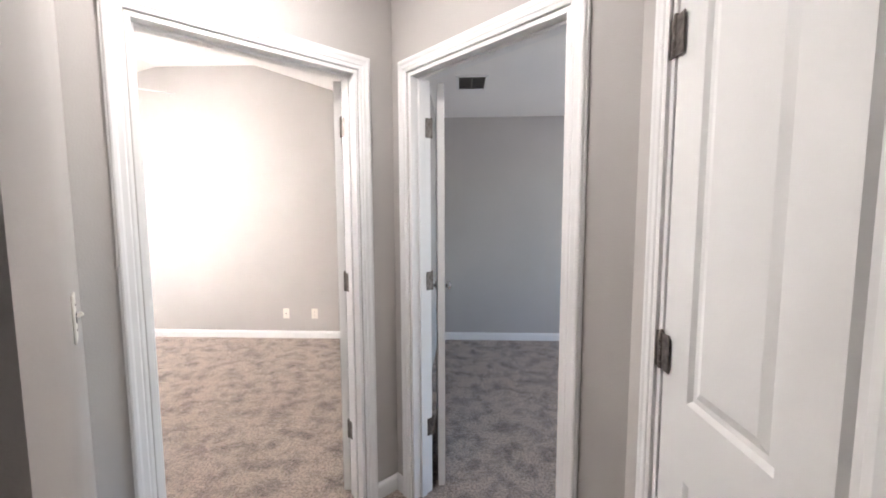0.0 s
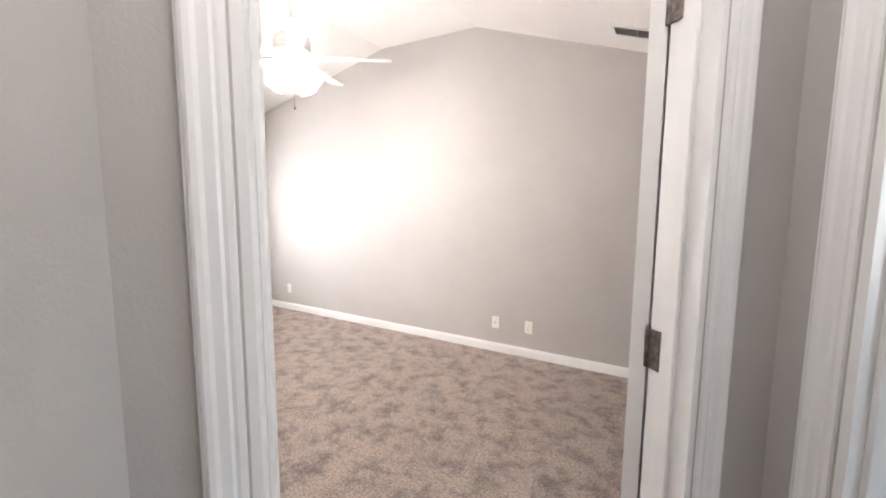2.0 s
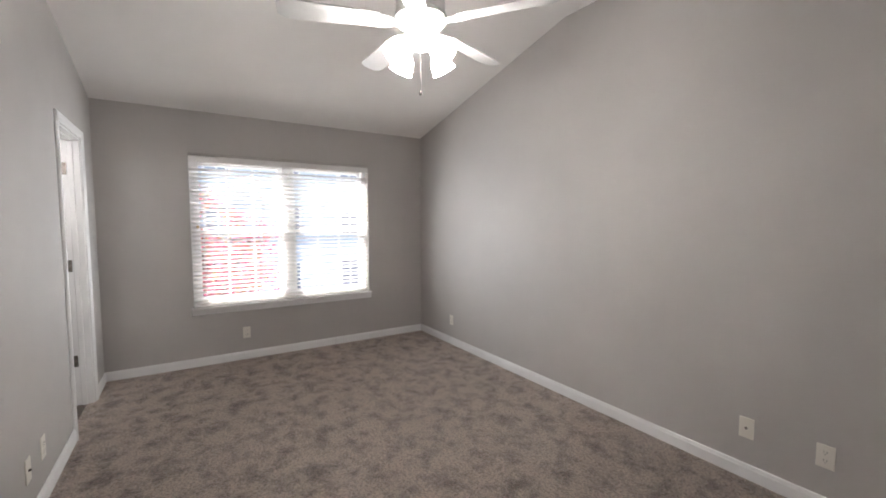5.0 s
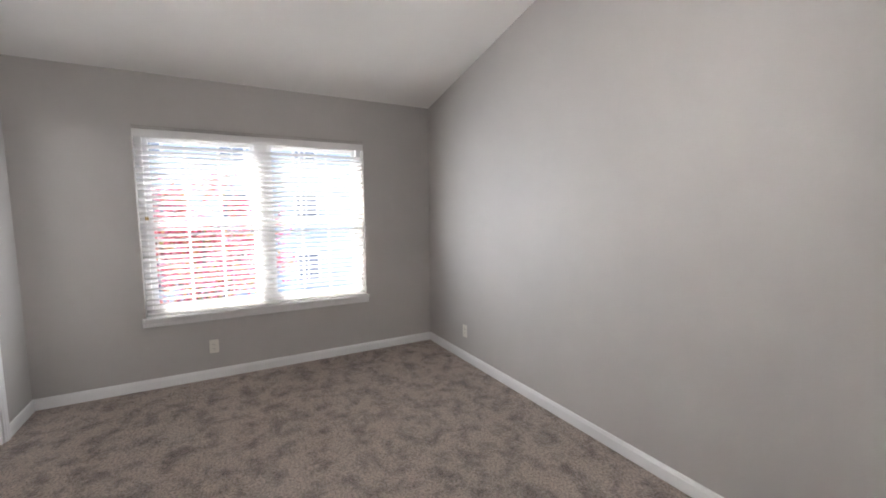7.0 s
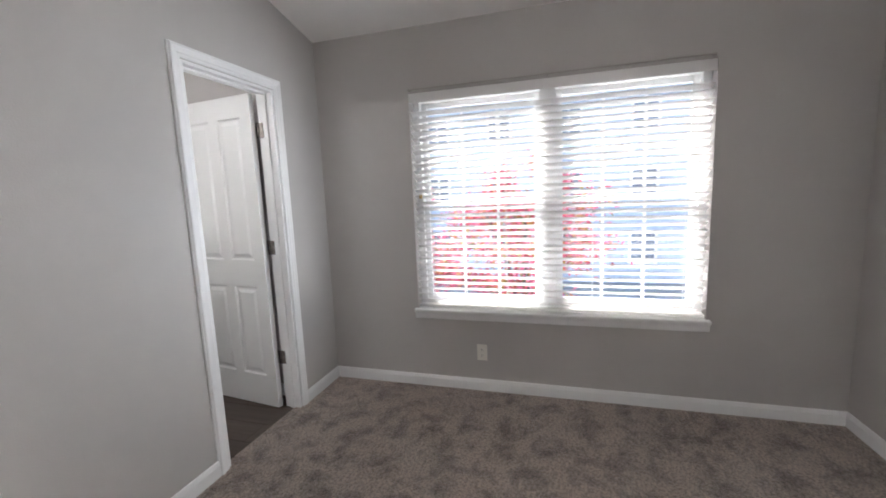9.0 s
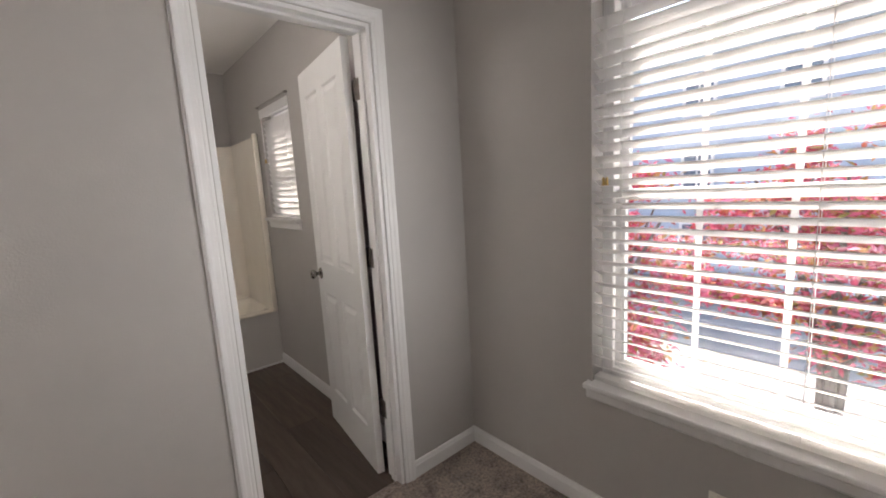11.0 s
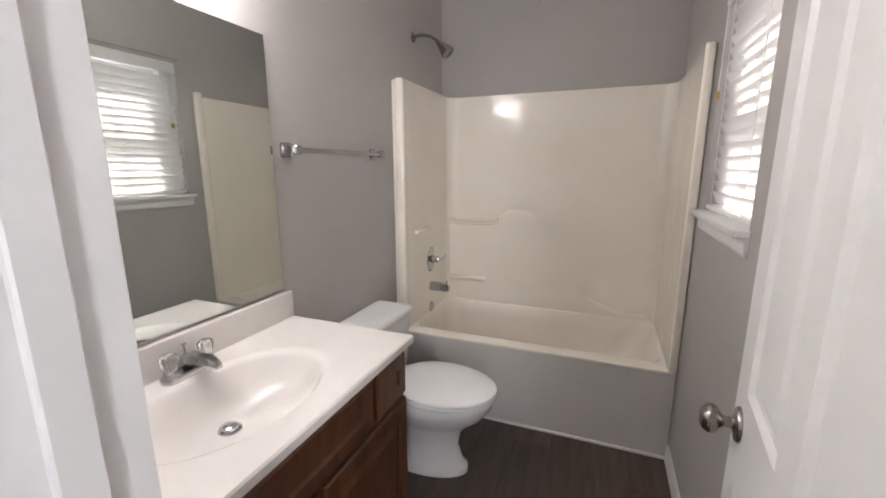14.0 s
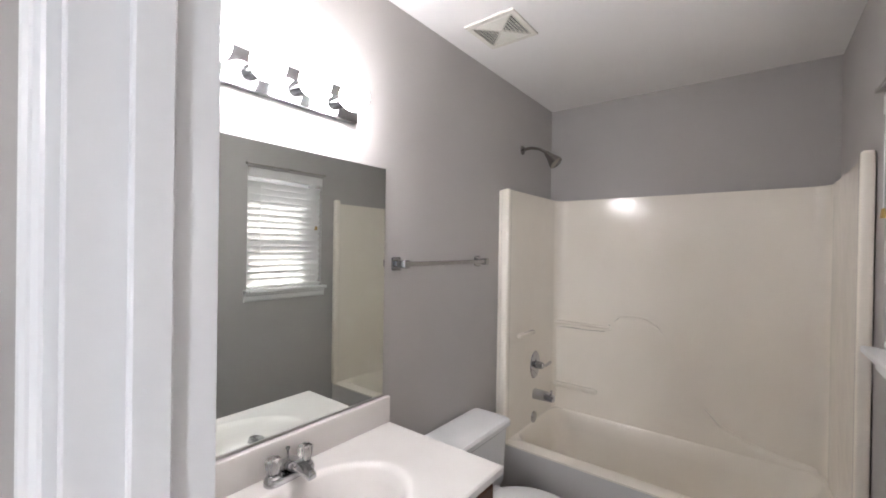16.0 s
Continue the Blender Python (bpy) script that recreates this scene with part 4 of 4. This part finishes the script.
for y in (-0.051, 0.051):
    bm = bmesh.new()
    add_lathe(bm, [(0.021, 0.016), (0.019, 0.026), (0.010, 0.03)], pose(0, y, 0), 20)
    finish("handle_base", bm, CHROME, tap, True)
    bm = bmesh.new()
    ring = []
    for z, r in ((0.030, 0.013), (0.036, 0.018), (0.048, 0.022), (0.066, 0.0235), (0.072, 0.021), (0.074, 0.014)):
        ring.append([((r * (1.0 if i % 2 else 0.86)) * math.cos(math.pi * i / 8), y + (r * (1.0 if i % 2 else 0.86)) * math.sin(math.pi * i / 8), z) for i in range(16)])
    add_loft(bm, ring)
    tagged(finish("handle", bm, ACRYLIC, tap), "clear acrylic knob handle")

# mirror
bm = bmesh.new()
add_box(bm, BX1 - 0.007, BX1 - 0.001, 0.386, 1.29, 0.942, 1.813, 0.0015, 1)
mir = tagged(finish("wall_mirror", bm, MIRROR), "frameless wall mirror above the vanity", "mirror")
bm = bmesh.new()
add_box(bm, BX1 - 0.010, BX1 - 0.001, 0.386, 1.29, 0.9365, 0.9415)
tagged(finish("channel", bm, GREYMETAL, mir), "dark metal mirror channel")

# vanity light bar
vl = empty("vanity_light", pose(BX1, 0.847, 1.997))
tagged(vl, "chrome bar light with round lit globe bulbs", "light fixture")
bm = bmesh.new()
add_box(bm, -0.026, -0.001, -0.301, 0.301, -0.054, 0.054, 0.002, 1)
finish("back_plate", bm, CHROME, vl)
for k in range(4):
    y = -0.219 + 0.146 * k
    bm = bmesh.new()
    add_lathe(bm, [(0.024, 0), (0.024, 0.03), (0.019, 0.034)], pose(-0.026, y, 0, 0, -90, 0), 24)
    finish("socket", bm, CHROME, vl, True)
    bm = bmesh.new()
    add_lathe(bm, [(0.014, 0.03), (0.018, 0.036)] + [(0.047 * math.sin(radians(a)), 0.080 - 0.047 * math.cos(radians(a))) for a in range(28, 181, 8)] + [(0, 0.127)], pose(-0.026, y, 0, 0, -90, 0), 28)
    tagged(finish("globe_bulb", bm, BULB, vl, True), "lit round white globe bulb")

# toilet
toi = empty("toilet", pose(BX1, -0.055, 0, 0, 0, 90) @ Matrix.Diagonal((1, 0.957, 1, 1)))
tagged(toi, "white ceramic toilet with its lid closed", "toilet")


def egg(w, y0, y1, z, k=0.55, n=36):
    """Ring in the toilet's frame: y runs from the wall to the room."""
    out = []
    ym = y0 + (y1 - y0) * (1 - k)
    for i in range(n):
        a = 2 * math.pi * i / n
        s = math.sin(a)
        out.append((w * math.cos(a), ym + (y1 - ym) * s if s > 0 else ym + (ym - y0) * s, z))
    return out


bm = bmesh.new()
add_loft(bm, [egg(0.105, 0.17, 0.615, 0.0), egg(0.105, 0.17, 0.615, 0.025), egg(0.088, 0.18, 0.59, 0.05), egg(0.074, 0.20, 0.565, 0.13), egg(0.082, 0.19, 0.58, 0.20), egg(0.11, 0.185, 0.625, 0.245), egg(0.15, 0.18, 0.685, 0.29), egg(0.178, 0.19, 0.722, 0.34), egg(0.185, 0.20, 0.735, 0.375), egg(0.18, 0.205, 0.73, 0.388)])
add_box(bm, -0.10, 0.10, 0.05, 0.32, 0.25, 0.385, 0.03, 3)
finish("bowl", bm, CERAMIC, toi, True)
bm = bmesh.new()
add_loft(bm, [egg(0.182, 0.235, 0.738, 0.391), egg(0.188, 0.23, 0.745, 0.396), egg(0.188, 0.23, 0.745, 0.404), egg(0.182, 0.235, 0.738, 0.409)])
finish("seat", bm, CERAMIC, toi, True)
bm = bmesh.new()
add_loft(bm, [egg(0.182, 0.235, 0.738, 0.412), egg(0.189, 0.23, 0.747, 0.417), egg(0.187, 0.23, 0.745, 0.425), egg(0.17, 0.245, 0.725, 0.433), egg(0.09, 0.32, 0.62, 0.437)])
for x in (-0.07, 0.07):
    add_box(bm, x - 0.022, x + 0.022, 0.215, 0.255, 0.390, 0.425, 0.008, 2)
finish("lid", bm, CERAMIC, toi, True)
bm = bmesh.new()
add_loft(bm, [[(x, y, z) for x, y in rrect(-w, w, 0.02, d, 0.03)] for w, d, z in ((0.185, 0.19, 0.36), (0.205, 0.205, 0.40), (0.215, 0.213, 0.655))])
finish("tank", bm, CERAMIC, toi, True)
bm = bmesh.new()
add_loft(bm, [[(x, y, z) for x, y in rrect(-w, w, 0.012, d, 0.03)] for w, d, z in ((0.222, 0.222, 0.655), (0.227, 0.228, 0.662), (0.227, 0.228, 0.682), (0.218, 0.218, 0.692))])
finish("tank_lid", bm, CERAMIC, toi, True)
bm = bmesh.new()
add_box(bm, 0.10, 0.17, 0.213, 0.228, 0.60, 0.615, 0.005, 2)
tagged(finish("flush_lever", bm, CHROME, toi), "chrome flush lever")

# ---- outside ----
GROUND = material("asphalt_ground", (0.2, 0.2, 0.19), 0.9)
link_color(GROUND, tint(GROUND, noise_of(GROUND, 0.4, 6), (0.24, 0.235, 0.23), (0.38, 0.365, 0.35)))
bm = bmesh.new()
add_prism(bm, [(-400, -400), (400, -400), (400, 400), (-400, 400)], -3.3, -3.2)
tagged(finish("ground", bm, GROUND), "pale sunlit asphalt and pavement below the windows", "ground", kind="structure")
SIDING = material("blue_grey_siding", (0.30, 0.36, 0.44), 0.7)
link_color(SIDING, tint(SIDING, noise_of(SIDING, 2, 4), (0.42, 0.48, 0.56), (0.50, 0.56, 0.64)))
ROOF = material("roof_shingle", (0.12, 0.11, 0.11), 0.9)
link_color(ROOF, tint(ROOF, noise_of(ROOF, 5, 5), (0.09, 0.085, 0.08), (0.17, 0.16, 0.15)))
FARGLASS = material("far_window_glass", (0.16, 0.19, 0.24), 0.1)
house = empty("neighbour_house", pose(-24, 4.0, -3.2))
tagged(house, "three-storey blue-grey sided house with white trimmed windows", "house")
bm = bmesh.new()
for i in range(50):
    add_prism(bm, [(0.0, 0.19 * i), (0.035, 0.19 * i), (0.012, 0.19 * i + 0.19), (0, 0.19 * i + 0.19)], -18, 20, pose(0, 0, 0, 90, 0, 0))
add_box(bm, -8, 0, -20, 18, 0, 9.5)
finish("wall", bm, SIDING, house)
bm = bmesh.new()
add_prism(bm, [(-8.6, 9.44), (0.6, 9.44), (0.6, 9.6), (-4, 11.8), (-8.6, 9.6)], -18.5, 20.5, pose(0, 0, 0, 90, 0, 0))
finish("roof", bm, ROOF, house)
for yy in (-17.5, -14.2, -10.4, -7.1, -3.9, -0.6, 2.7, 6.0, 9.3, 12.6, 15.9):
    for zz in (0.9, 3.9, 6.9):
        bm = bmesh.new()
        for a, b, c, d in ((-0.62, 0.62, 0, 0.1), (-0.62, 0.62, 1.5, 1.6), (-0.62, -0.5, 0.1, 1.5), (0.5, 0.62, 0.1, 1.5), (-0.03, 0.03, 0.1, 1.5), (-0.5, -0.03, 0.76, 0.82), (0.03, 0.5, 0.76, 0.82)):
            add_box(bm, 0.03, 0.10, yy + a, yy + b, zz + c, zz + d)
        w = finish("window", bm, TRIM, house)
        bm = bmesh.new()
        add_box(bm, 0.036, 0.05, yy - 0.5, yy + 0.5, zz + 0.1, zz + 1.5)
        finish("pane", bm, FARGLASS, w)

LEAVES = material("pink_red_leaves", (0.5, 0.06, 0.1), 0.7)
oi = node(LEAVES, "ShaderNodeNewGeometry")
rmp = node(LEAVES, "ShaderNodeValToRGB")
els = rmp.color_ramp.elements
els[0].color, els[0].position = (0.70, 0.09, 0.17, 1), 0.0
els[1].color, els[1].position = (0.30, 0.28, 0.05, 1), 1.0
for pos, c in ((0.35, (0.75, 0.18, 0.28, 1)), (0.6, (0.42, 0.03, 0.06, 1)), (0.8, (0.60, 0.28, 0.08, 1))):
    e = els.new(pos)
    e.color = c
LEAVES.node_tree.links.new(oi.outputs["Random Per Island"], rmp.inputs[0])
LEAVES.node_tree.links.new(rmp.outputs[0], bsdf(LEAVES).inputs["Base Color"])
BARK = material("grey_bark", (0.16, 0.13, 0.11), 0.9)
relief(BARK, noise_of(BARK, 20, 4), 0.6, 0.02)


def tree(x, y, base, height, spread, seed, count):
    rnd = random.Random(seed)
    ob = empty("flowering_tree", pose(x, y, base))
    tagged(ob, "small ornamental tree with pink-red leaves in sun", "tree")
    bm = bmesh.new()
    tips = []
    for k in range(5):
        a = 2 * math.pi * k / 5 + rnd.uniform(-0.3, 0.3)
        r = spread * rnd.uniform(0.5, 0.75)
        pts = [Vector((0.05 * math.cos(a), 0.05 * math.sin(a), -0.05)), Vector((0.1 * r * math.cos(a), 0.1 * r * math.sin(a), height * 0.3)), Vector((0.45 * r * math.cos(a), 0.45 * r * math.sin(a), height * 0.6)), Vector((r * math.cos(a), r * math.sin(a), height * 0.85))]
        rr = (0.09, 0.07, 0.045, 0.018)
        rings = []
        for i, p in enumerate(pts):
            rings.append([(p.x + rr[i] * math.cos(t), p.y + rr[i] * math.sin(t), p.z) for t in (2 * math.pi * j / 8 for j in range(8))])
        add_loft(bm, rings)
        tips += [pts[2], pts[3], (pts[2] + pts[3]) / 2]
    finish("trunk", bm, BARK, ob, True)
    bm = bmesh.new()
    clumps = []
    for k in range(46):
        a, u = rnd.uniform(0, 6.283), rnd.uniform(-1, 1)
        s = rnd.uniform(0.35, 1.0)
        clumps.append((Vector((spread * s * math.cos(a) * math.sqrt(1 - u * u), spread * s * math.sin(a) * math.sqrt(1 - u * u), height * 0.66 + height * 0.34 * s * u)), rnd.uniform(0.25, 0.5) * spread * 0.5))
    for k in range(count):
        c, r = rnd.choice(clumps)
        p = c + Vector((rnd.gauss(0, 1), rnd.gauss(0, 1), rnd.gauss(0, 0.8))) * r * 0.55
        q = Euler((rnd.uniform(-1, 1), rnd.uniform(-1, 1), rnd.uniform(0, 6.28))).to_matrix()
        s = rnd.uniform(0.04, 0.085)
        vs = [bm.verts.new(p + q @ Vector(v) * s) for v in ((-1, 0, 0), (0, -0.5, 0.15), (1.1, 0, 0), (0, 0.5, 0.15))]
        bm.faces.new(vs)
    tagged(finish("foliage", bm, LEAVES, ob), "dense pink-red leaves", kind="stuff")
    return ob


tree(-11.0, -0.6, -3.2, 4.7, 2.1, 3, 11000)
tree(-12.6, 2.3, -3.2, 5.2, 1.7, 5, 9000)
tree(-11.5, -5.0, -3.2, 5.0, 2.2, 8, 9000)
bm = bmesh.new()
add_box(bm, -9.4, -8.2, -60, 60, -3.21, -3.08, 0.02, 2)
tagged(finish("pavement", bm, paint("concrete_walk", (0.55, 0.53, 0.50), 0.08, 0.9, 0.4)), "pale concrete walkway outside", "pavement", kind="structure")

# ---- floor planks ----
boards = {}


def plank(x, y0, y1):
    w = round(y1 - y0, 3)
    if w not in boards:
        bm = bmesh.new()
        add_box(bm, -0.0893, 0.0893, 0.0006, w - 0.0006, -0.0055, 0.0, 0.0012, 1)
        ob = finish("plank", bm, PLANK, floor_bath)
        boards[w] = ob.data
    else:
        ob = new("plank", boards[w])
        ob.parent = floor_bath
    ob.matrix_basis = pose(x, y0, 0)


for row in range(8):
    for k in range(-2, 3):
        y = k * 1.219 + (row * 5 % 8) * 0.152 - 0.2
        lo, hi = max(y, -0.50), min(y + 1.219, 1.372)
        if hi - lo > 0.03:
            plank(-5.51 + 0.18 * row, lo, hi)

# hall ceiling light
lamp = empty("ceiling_light", pose(-0.83, 1.32, 2.42))
tagged(lamp, "small lit frosted dome light on the hall ceiling", "ceiling light")
bm = bmesh.new()
add_lathe(bm, [(0.15, -0.0005), (0.15, -0.018), (0.135, -0.024)], None, 32)
finish("base", bm, TRIM, lamp, True)
bm = bmesh.new()
add_lathe(bm, [(0.130, -0.022), (0.125, -0.045), (0.10, -0.075), (0.05, -0.095), (0, -0.10)], None, 32)
finish("dome", bm, HALLGLOW, lamp, True)
